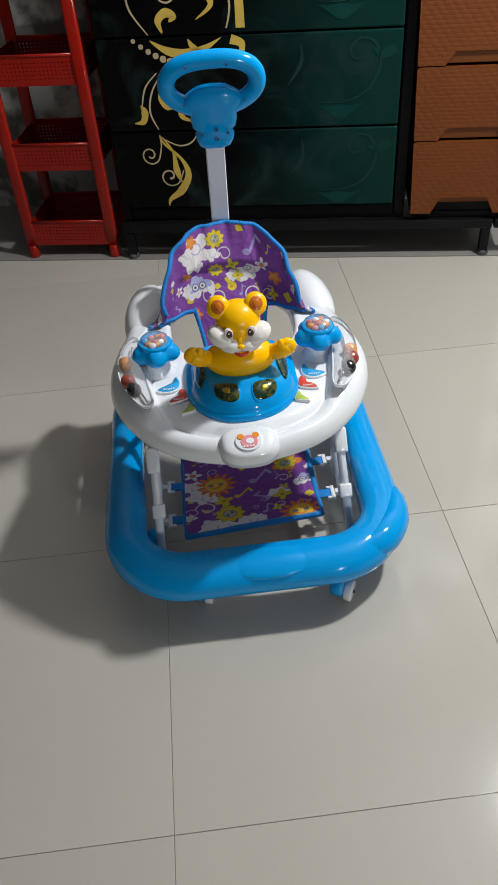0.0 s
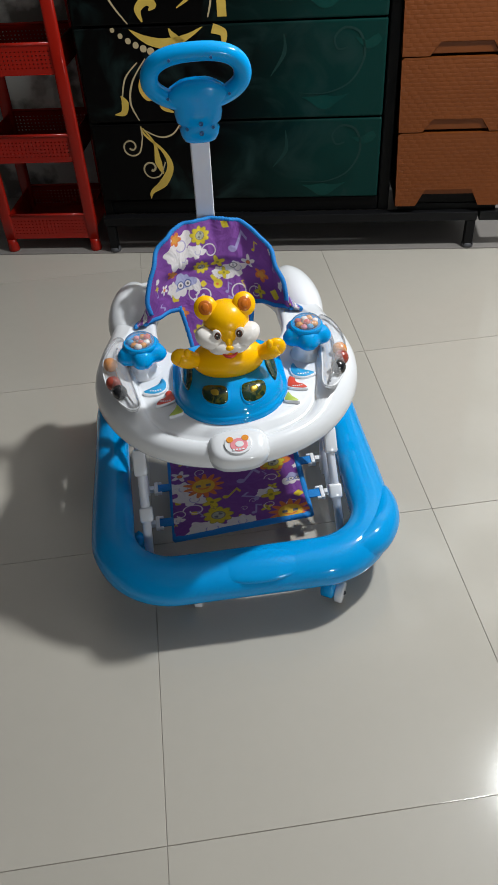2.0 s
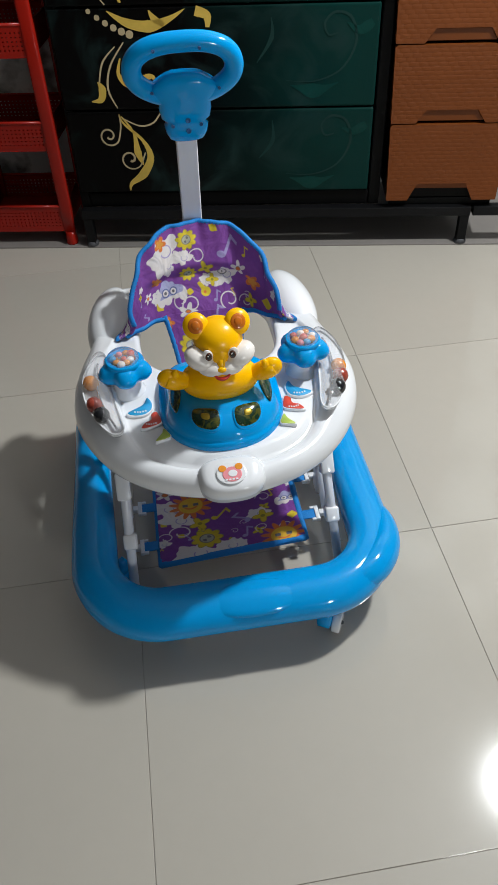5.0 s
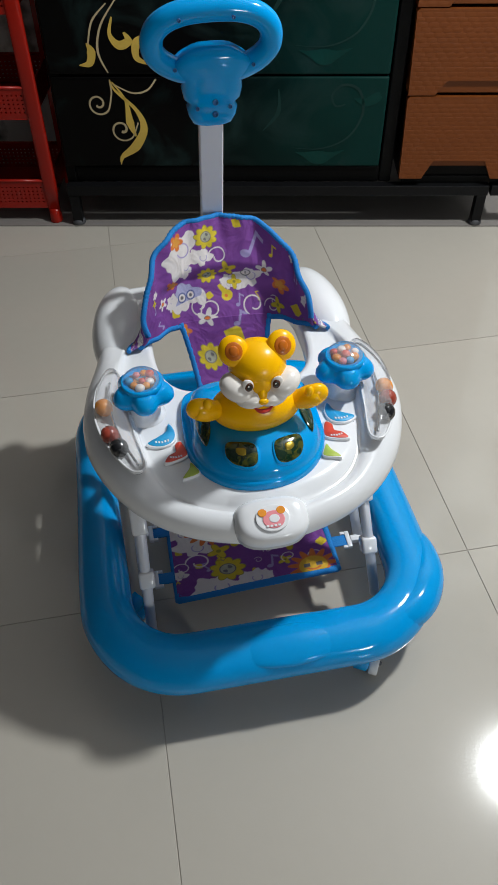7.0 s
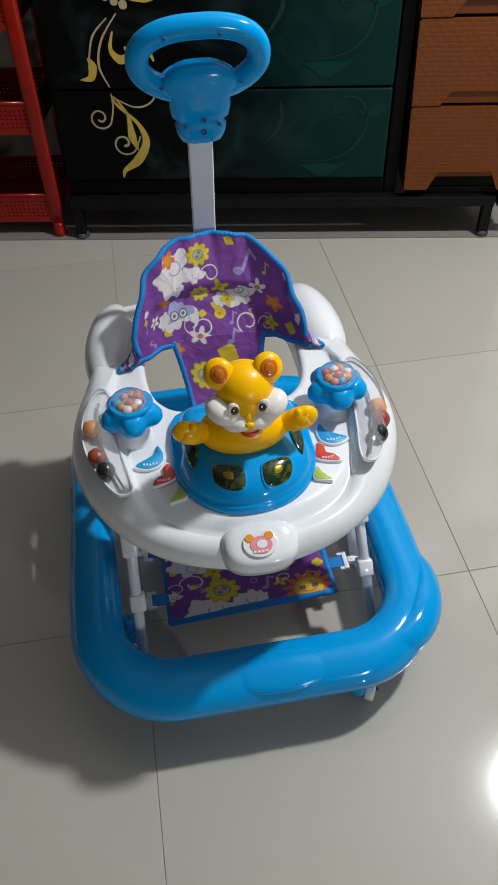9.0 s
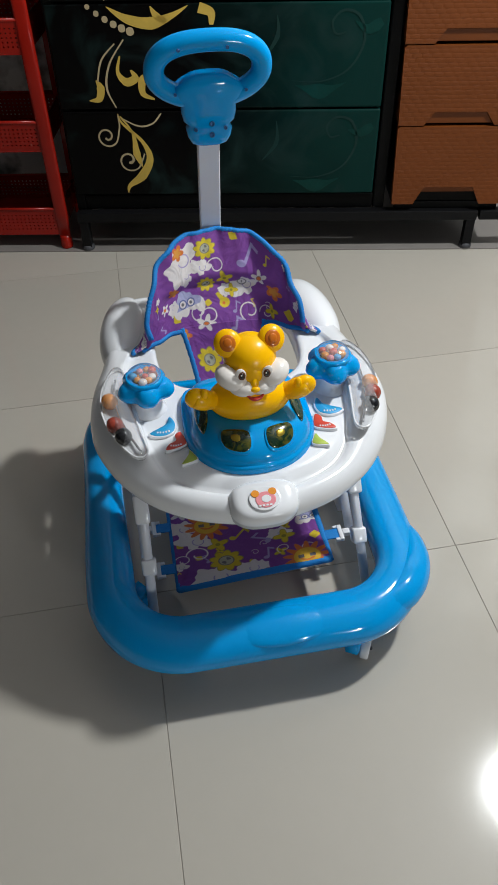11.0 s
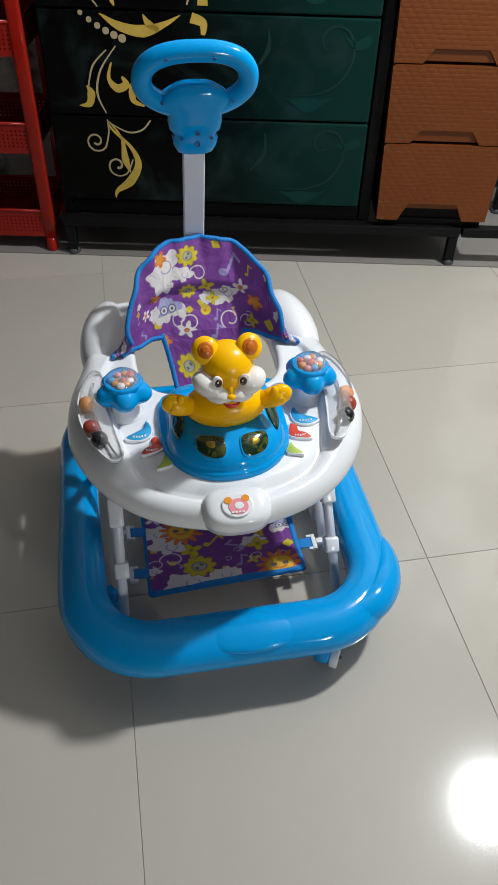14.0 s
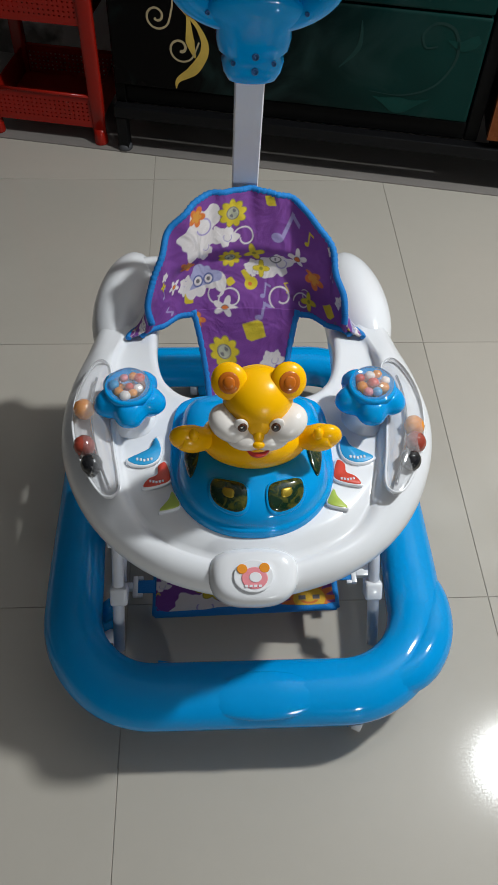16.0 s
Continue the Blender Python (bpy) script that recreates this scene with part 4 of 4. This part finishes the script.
# push handle: pole, collar and loop grip in one leaning plane
LEAN_Y = lambda z: 0.933 - 0.19 * (z - 0.70)
bm = loft([[(0.001 + sx * 0.0178, LEAN_Y(z) + sy * 0.0085, z) for sx, sy in ((-1, -0.6), (-0.9, -1), (0.9, -1), (1, -0.6), (1, 0.6), (0.9, 1), (-0.9, 1), (-1, 0.6))] for z in (0.36, 0.55, 0.72)])
pole = part("handle_pole", bm, TUBE_WHITE, walker, "white flat steel push handle pole", smooth=False)
HX = 0.004
loop = []
for k in range(72):
    t = 2 * math.pi * k / 72
    c, s = math.cos(t), math.sin(t)
    w = 0.080 if s > 0 else 0.080 - 0.018 * (-s) ** 1.5
    x = HX + math.copysign(abs(c) ** 0.8, c) * w
    z = 0.818 + math.copysign(abs(s) ** 0.85, s) * 0.042
    loop.append((x, LEAN_Y(z), z))
grip = part("grip", tube(loop, 0.0155, 16, True), GRIP_BLUE, walker, "blue plastic loop grip with a scalloped collar")
rings = []
for z, w, d in ((0.699, 0.022, 0.016), (0.702, 0.029, 0.019), (0.712, 0.034, 0.021), (0.724, 0.036, 0.0215), (0.731, 0.0320, 0.0205), (0.738, 0.040, 0.022), (0.752, 0.0425, 0.0225), (0.766, 0.0415, 0.0218), (0.777, 0.052, 0.022), (0.788, 0.057, 0.020), (0.797, 0.054, 0.016), (0.802, 0.045, 0.009)):
    ring = []
    for k in range(32):
        t = 2 * math.pi * k / 32
        c, s = math.cos(t), math.sin(t)
        xx = math.copysign(abs(c) ** 0.6, c)
        zz = z + 0.006 + step(0.755, 0.80, z) * (0.009 - 0.018 * c * c)
        ring.append((HX - 0.001 + w * xx, LEAN_Y(zz) + d * math.copysign(abs(s) ** 0.7, s), zz))
    rings.append(ring)
part("collar", loft(rings), GRIP_BLUE, grip)
for x, z, r in ((0.005, 0.743, 0.0042), (0.005, 0.725, 0.0042), (0.026, 0.735, 0.0028), (-0.048, 0.79, 0.0025), (0.058, 0.79, 0.0025), (-0.04, 0.853, 0.0025), (0.03, 0.853, 0.0025), (-0.02, 0.735, 0.0028)):
    d = 0.0222 if z < 0.76 else 0.0165
    part("screw", spin([(r, 0.0), (r, 0.0015), (r * 0.7, 0.0018), (r * 0.6, 0.0006), (r * 0.1, 0.0004)], (x, LEAN_Y(z) - d, z), 14, turn=Matrix.Rotation(radians(90), 4, "X")), RECESS_BLUE, grip, "screw recess with its shade put into a dark blue")


def caster(x, y, turn):
    m = pose(x, y, 0, 0, 0, turn)
    bm = bmesh.new()
    rings = [[m @ Vector((sx, -0.018 + 0.03 * math.cos(t) * k, 0.036 + 0.026 * math.sin(t) * k)) for t in (2 * math.pi * i / 24 for i in range(24))] for sx, k in ((-0.013, 0.8), (-0.010, 1), (0.010, 1), (0.013, 0.8))]
    loft(rings, True, True, bm)
    box(bm, -0.012, 0.012, -0.012, 0.012, 0.055, 0.075, m)
    fork = part("caster", bm, BLUE, walker, "blue caster with a white wheel")
    for s in (1,):
        rings = [[m @ Vector((s * sx, -0.022 + 0.021 * math.cos(t) * k, 0.021 + 0.021 * math.sin(t) * k)) for t in (2 * math.pi * i / 28 for i in range(28))] for sx, k in ((0.0135, 0.92), (0.0155, 1), (0.0265, 1), (0.0285, 0.92), (0.029, 0.3))]
        wheel = part("wheel", loft(rings), WHITE, fork)
        part("axle", ball(m @ Vector((s * 0.029, -0.022, 0.021)), 0.004, seg=12), RUBBER, wheel)


for x, y, turn in ((0.158, 0.432, -28), (-0.12, 0.462, -10), (-0.21, 0.56, -50), (0.2, 0.98, 150), (-0.2, 0.98, 190), (0.06, 1.04, 170), (-0.06, 1.04, 180)):
    caster(x, y, turn)
walker.location = (WX, WY, 0)


# ---- furniture along the wall ----
def row_thing(name, s, d, z, label, category, group=""):
    ob = base_empty(name, (s, d, z), label, category, group)
    ob.matrix_world = ROW @ Matrix.Translation((s, d, z))
    return ob


def make_stand(s0, s1, inset=0.002):
    st = row_thing("metal_stand", s0, 0.0, 0, "low black steel stand on the floor under the drawers", "stand", "stands under the drawers")
    rails = []
    bars = [(s0, s1, 0.0, 0.03, 0.098, 0.127), (s0, s1, 0.37, 0.40, 0.098, 0.127), (s0, s0 + 0.03, 0.031, 0.369, 0.098, 0.127), (s1 - 0.03, s1, 0.031, 0.369, 0.098, 0.127)]
    for b in bars:
        bm = bmesh.new()
        box(bm, *b)
        soften(part("rail", bm, BLACK_STEEL, st, smooth=False), 0.002)
    for s in (s0 + inset, s1 - 0.028 - inset):
        for d in (0.002, 0.37):
            bm = bmesh.new()
            box(bm, s, s + 0.028, d, d + 0.028, 0.012, 0.097)
            leg = soften(part("leg", bm, BLACK_STEEL, st, smooth=False), 0.002)
            part("foot_cap", spin([(0.018, 0.0), (0.020, 0.003), (0.018, 0.013), (0.014, 0.015)], (s + 0.014, d + 0.014, 0.0045), 16), RUBBER, leg)
    return st


make_stand(0.0, 1.205)
make_stand(1.212, 2.5, 0.2)


def ribbon(bm, points, widths, dep, index=0, per=10):
    """A flat tapering stroke in the drawer front's plane."""
    line = smooth_line([(p[0], 0, p[1]) for p in points], per)
    n = len(line)
    rows = []
    for i, p in enumerate(line):
        t = i / (n - 1) * (len(widths) - 1)
        k = min(int(t), len(widths) - 2)
        w = widths[k] + (widths[k + 1] - widths[k]) * (t - k)
        d = (line[min(n - 1, i + 1)] - line[max(0, i - 1)]).normalized()
        side = Vector((-d.z, 0, d.x)) * w * 0.5
        rows.append([bm.verts.new((p.x + e * side.x, dep, p.z + e * side.z)) for e in (-1, 1)])
    for a, b in zip(rows, rows[1:]):
        bm.faces.new((a[0], a[1], b[1], b[0])).material_index = index


def spiral(cx, cz, r0, r1, a0, turns, n=14):
    return [(cx + (r0 + (r1 - r0) * i / n) * math.cos(radians(a0) + turns * 2 * math.pi * i / n), cz + (r0 + (r1 - r0) * i / n) * math.sin(radians(a0) + turns * 2 * math.pi * i / n)) for i in range(n + 1)]


def ornament(parent, z0, which, mirror, mats, label, dep):
    """Scrollwork of one drawer front; mirror flips it about the middle of the cabinet."""
    bm = bmesh.new()
    f = (lambda pts: [(2 * 0.4425 - s, z) for s, z in pts]) if mirror else (lambda pts: [(s + 0.005, z) for s, z in pts])
    if which == "low":
        ribbon(bm, f([(0.155, 0.412), (0.165, 0.385), (0.215, 0.335), (0.232, 0.285), (0.205, 0.235), (0.165, 0.205), (0.158, 0.182)]), [0.002, 0.006, 0.010, 0.020, 0.026, 0.012, 0.001], dep)
        ribbon(bm, f([(0.160, 0.405), (0.190, 0.360), (0.196, 0.300), (0.208, 0.262)]), [0.004, 0.006, 0.022, 0.003], dep)
        ribbon(bm, f([(0.155, 0.410), (0.156, 0.380), (0.152, 0.362)] + spiral(0.117, 0.350, 0.032, 0.006, 0, -1.4)), [0.004, 0.005, 0.005, 0.006], dep, 1)
        ribbon(bm, f([(0.218, 0.300)] + spiral(0.172, 0.281, 0.034, 0.005, -30, -1.2)), [0.004, 0.005, 0.006, 0.008], dep, 1)
        ribbon(bm, f([(0.160, 0.402), (0.210, 0.378), (0.250, 0.385), (0.275, 0.412)]), [0.003, 0.005, 0.004], dep, 1)
    else:
        ribbon(bm, f([(0.154, 0.428), (0.135, 0.480), (0.150, 0.540), (0.195, 0.600)]), [0.003, 0.006, 0.005, 0.003], dep, 1)
        ribbon(bm, f([(0.082, 0.447), (0.110, 0.452), (0.118, 0.480), (0.108, 0.500)]), [0.001, 0.018, 0.022, 0.002], dep)
        ribbon(bm, f([(0.112, 0.495), (0.130, 0.550), (0.170, 0.590)]), [0.004, 0.005, 0.003], dep, 1)
        ribbon(bm, f([(0.180, 0.560), (0.170, 0.520), (0.190, 0.495), (0.215, 0.505), (0.205, 0.525)]), [0.004, 0.010, 0.022, 0.020, 0.004], dep)
        ribbon(bm, f([(0.262, 0.450), (0.232, 0.465), (0.235, 0.500), (0.262, 0.512), (0.275, 0.49)]), [0.004, 0.016, 0.022, 0.012, 0.004], dep)
        ribbon(bm, f([(0.160, 0.676), (0.210, 0.647), (0.270, 0.637), (0.325, 0.654), (0.368, 0.677)]), [0.001, 0.022, 0.030, 0.014, 0.001], dep)
        ribbon(bm, f([(0.272, 0.676), (0.285, 0.655), (0.310, 0.640)]), [0.002, 0.018, 0.012], dep)
        ribbon(bm, f([(0.395, 0.672), (0.425, 0.660), (0.425, 0.632)]), [0.026, 0.022, 0.010], dep)
        for k in range(6):
            c = (0.112 + 0.0205 * k, 0.676 - 0.0165 * k + 0.001 * k * k)
            r = 0.0062 + 0.0008 * k
            ribbon(bm, f([(c[0] - r, c[1]), c, (c[0] + r, c[1])]), [2 * r * math.sqrt(max(0.02, 1 - (e / 6) ** 2)) for e in range(-6, 7)], dep, 1, 6)
    if which == "high":
        bm.free()
        bm = bmesh.new()
        ribbon(bm, f([(0.158, 0.690), (0.112, 0.760), (0.118, 0.830), (0.17, 0.90)]), [0.003, 0.006, 0.006, 0.003], dep, 1)
        ribbon(bm, f([(0.200, 0.694), (0.192, 0.725), (0.215, 0.745), (0.236, 0.735), (0.222, 0.722)]), [0.004, 0.020, 0.024, 0.020, 0.003], dep)
        ribbon(bm, f(spiral(0.225, 0.795, 0.045, 0.006, 10, 1.4)), [0.004, 0.005, 0.006], dep, 1)
        ribbon(bm, f([(0.300, 0.725), (0.345, 0.760), (0.335, 0.80), (0.36, 0.86)]), [0.002, 0.014, 0.026, 0.004], dep)
        ribbon(bm, f([(0.385, 0.700), (0.398, 0.760), (0.385, 0.86)]), [0.004, 0.006, 0.004], dep, 1)
        ribbon(bm, f([(0.425, 0.700), (0.425, 0.78), (0.425, 0.88)]), [0.026, 0.024, 0.026], dep)
    part("ornament", bm, mats, parent, label, smooth=False)


def faint_ornament(parent, z0, k):
    """The dim teal half of the print: an open ring, a spray of leaves below it and a loose leaf."""
    bm = bmesh.new()
    ribbon(bm, [(0.640, z0 + 0.072), (0.720, z0 + 0.070), (0.790, z0 + 0.100), (0.826, z0 + 0.165), (0.812, z0 + 0.225), (0.770, z0 + 0.240), (0.742, z0 + 0.215), (0.752, z0 + 0.186), (0.778, z0 + 0.190)], [0.001, 0.004, 0.006, 0.007, 0.006, 0.005, 0.004], 0.0208, 1)
    ribbon(bm, [(0.650, z0 + 0.060), (0.685, z0 + 0.050), (0.715, z0 + 0.044), (0.745, z0 + 0.050), (0.785, z0 + 0.066)], [0.001, 0.008, 0.022, 0.036, 0.040, 0.034, 0.020, 0.008, 0.001], 0.0208)
    ribbon(bm, [(0.800, z0 + 0.205 + 0.01 * k), (0.835, z0 + 0.196), (0.868, z0 + 0.215)], [0.002, 0.012, 0.024, 0.028, 0.018], 0.0208)
    ribbon(bm, [(0.560, z0 + 0.120), (0.600, z0 + 0.170 + 0.01 * k), (0.600, z0 + 0.230)], [0.002, 0.012, 0.002], 0.0208, 1)
    part("ornament", bm, [TEAL, TEAL_PALE], parent, "faint teal leaf print", smooth=False)


def make_green_cabinet():
    cab = row_thing("drawer_cabinet", 0.0, 0.0, 0.15, "tall dark green and black plastic drawer cabinet with gold scrollwork", "drawer cabinet")
    for name, b in zip(("side_panel", "side_panel", "back_panel", "top_panel", "plinth"), ((0.0, 0.028, 0.028, 0.40, 0.1275, 1.23), (0.892, 0.925, 0.028, 0.40, 0.1275, 1.23), (0.029, 0.891, 0.385, 0.40, 0.15, 1.23), (0.0, 0.925, 0.028, 0.40, 1.231, 1.25), (0.029, 0.891, 0.03, 0.384, 0.1275, 0.1725))):
        bm = bmesh.new()
        box(bm, *b)
        soften(part(name, bm, BLACK_PLASTIC, cab, smooth=False), 0.004)
    for k in range(4):
        z0 = 0.158 + 0.264 * k
        bm = bmesh.new()
        box(bm, 0.003, 0.887, 0.022, 0.36, max(z0, 0.175), z0 + 0.2595)
        dr = soften(part("drawer", bm, GREEN_PRINT, cab, "glossy black to bottle green drawer front", smooth=False), 0.006, 3)
        if k < 3:
            which = ("low", "mid", "high")[k]
            ornament(dr, z0, which, False, [GOLD, GOLD_PALE], "gold scrollwork print", 0.0208)
            faint_ornament(dr, z0, k)


make_green_cabinet()


def make_brown_cabinet():
    cab = row_thing("rattan_drawers", 0.94, 0.0, 0.15, "brown woven-look plastic drawer tower with cut-out grips", "drawer cabinet")
    mid = 1.106
    bm = bmesh.new()
    box(bm, 0.955, 1.262, 0.02, 0.33, 0.1275, 0.1495)
    soften(part("plinth", bm, BLACK_PLASTIC, cab, "black plastic foot of the drawer tower", smooth=False), 0.003)
    for k in range(5):
        z0, z1 = (0.150 if k == 0 else 0.1715 + 0.2075 * k), 0.1715 + 0.2075 * (k + 1) - 0.0035
        hi = 0.052 if k == 0 else 0.036
        e0, e1 = 0.020 * (z0 - 0.15) / 0.6, 0.020 * (z1 - 0.15) / 0.6
        s0, s1, t0, t1 = 0.944 - e0, 1.270 + e0, 0.944 - e1, 1.270 + e1
        g0, g1, h0, h1 = mid - 0.100, mid + 0.094, mid - 0.074, mid + 0.068
        # front in three pieces round a trapezoid notch
        bm = bmesh.new()
        for quad in (((s0, z0), (g0, z0), (h0, z0 + hi), (s0 - (e1 - e0) * 0.2, z0 + hi)), ((g1, z0), (s1, z0), (s1 + (e1 - e0) * 0.2, z0 + hi), (h1, z0 + hi))):
            loft([[(s, d, z) for s, z in quad] for d in (0.0, 0.022)], True, True, bm)
        top = [(s0 - (e1 - e0) * 0.2, z0 + hi), (h0, z0 + hi), (h1, z0 + hi), (s1 + (e1 - e0) * 0.2, z0 + hi), (t1, z1 - 0.006), (t1 - 0.006, z1), (t0 + 0.006, z1), (t0, z1 - 0.006)]
        loft([[(s, d, z) for s, z in top] for d in (0.0, 0.022)], True, True, bm)
        bmesh.ops.remove_doubles(bm, verts=bm.verts, dist=1e-5)
        dr = part("drawer", bm, RATTAN, cab, "brown woven-look drawer front", smooth=False)
        bm = bmesh.new()
        box(bm, t0 + 0.006, t1 - 0.006, 0.0225, 0.34, z0 + 0.002, z1 - 0.002)
        part("drawer_box", bm, RATTAN_PLAIN if k else BLACK_PLASTIC, dr, smooth=False)
        if k:
            quad = ((g0 + 0.004, z0 + 0.004), (g1 - 0.004, z0 + 0.004), (h1 + 0.001, z0 + hi - 0.001), (h0 - 0.001, z0 + hi - 0.001))
            bm = loft([[(s, d, z) for s, z in quad] for d in (0.0065, 0.020)])
            soften(part("grip", bm, RATTAN_PLAIN, dr, "smooth brown recessed pull", smooth=False), 0.002)
        else:
            bm = loft([[(s, d, z) for s, z in ((h0 - 0.012, z0 + hi - 0.016), (h1 + 0.012, z0 + hi - 0.016), (h1, z0 + hi - 0.001), (h0, z0 + hi - 0.001))] for d in (0.006, 0.02)])
            part("grip", bm, RATTAN_PLAIN, dr, "smooth brown recessed pull", smooth=False)


make_brown_cabinet()


def perforated(bm, s0, s1, z0, z1, d, nx, ny, margin, solid=0.55):
    """A sheet with a grid of square holes."""
    xs, zs = [s0], [z0]
    for lst, a, b, n in ((xs, s0, s1, nx), (zs, z0, z1, ny)):
        pitch = (b - a - 2 * margin) / n
        for k in range(n):
            lst += [a + margin + pitch * (k + solid / 2), a + margin + pitch * (k + 1 - solid / 2)]
        lst.append(b)
    grid = [[bm.verts.new((x, d, z)) for z in zs] for x in xs]
    for i in range(len(xs) - 1):
        for j in range(len(zs) - 1):
            if not (i % 2 and j % 2):
                bm.faces.new((grid[i][j], grid[i + 1][j], grid[i + 1][j + 1], grid[i][j + 1]))


def make_rack():
    rack = row_thing("storage_rack", -0.2, 0.15, 0, "red plastic tiered basket rack standing on the floor", "rack")
    s0, s1, d0, d1 = -0.345, -0.052, 0.030, 0.27
    for s in (s0, s1):
        for d in (d0, d1):
            e = 1 if s == s0 else -1
            rings = [[(s + e * (0.002 + 0.004 * z) + w * 0.0195 * math.copysign(abs(math.cos(t)) ** 0.5, math.cos(t)), d + w * 0.0105 * math.copysign(abs(math.sin(t)) ** 0.6, math.sin(t)), z) for t in (2 * math.pi * k / 20 for k in range(20))] for z, w in ((0.03, 0.86), (0.12, 1.0), (0.5, 1.0), (1.0, 0.95))]
            leg = part("leg", loft(rings), RED, rack)
            part("foot", spin([(0.018, 0.0045), (0.019, 0.008), (0.0175, 0.03), (0.0150, 0.045)], (s + e * 0.002, d, 0), 20), RED, leg)
    for k in range(4):
        z0 = 0.047 + 0.2585 * k
        a, b = s0 + 0.008, s1 - 0.008
        bm = bmesh.new()
        perforated(bm, a, b, z0, z0 + 0.083, d0 - 0.004, 20, 5, 0.014, 0.66)
        bk = part("basket", bm, RED, rack, "red perforated plastic basket", smooth=False)
        mod = bk.modifiers.new("thickness", "SOLIDIFY")
        mod.thickness, mod.offset = 0.003, 0
        bm = bmesh.new()
        perforated(bm, a, b, z0, z0 + 0.083, d1, 20, 5, 0.014, 0.66)
        for e in (a, b):
            box(bm, e - 0.0015, e + 0.0015, d0 - 0.001, d1 - 0.003, z0, z0 + 0.078)
        part("basket_wall", bm, RED, bk, smooth=False)
        bm = bmesh.new()
        box(bm, a + 0.003, b - 0.003, d0 + 0.001, d1 - 0.004, z0 + 0.004, z0 + 0.008)
        part("basket_floor", bm, RED, bk, smooth=False)
        for d in (d0 - 0.0042, d1):
            part("rim", tube([(a, d, z0 + 0.084), (b, d, z0 + 0.084)], 0.0045, 10), RED, bk)


make_rack()


# ---- floor tiles ----
def make_tiles():
    size, gap = 0.6, 0.0013
    g, bev = gap / 2, 0.0005
    bm = bmesh.new()
    loft([[(g + a, g + a, z), (size - g - a, g + a, z), (size - g - a, size - g - a, z), (g + a, size - g - a, z)] for a, z in ((0, -0.012), (0, -bev), (bev, 0.0))], True, True, bm)
    bmesh.ops.recalc_face_normals(bm, faces=bm.faces)
    me = bpy.data.meshes.new("tile")
    bm.to_mesh(me)
    bm.free()
    me.materials.append(TILE)
    for i in range(-8, 8):
        for j in range(-9, 7):
            t = new("tile", me)
            t.parent = floor
            t.location = (i * size, j * size, 0)


make_tiles()
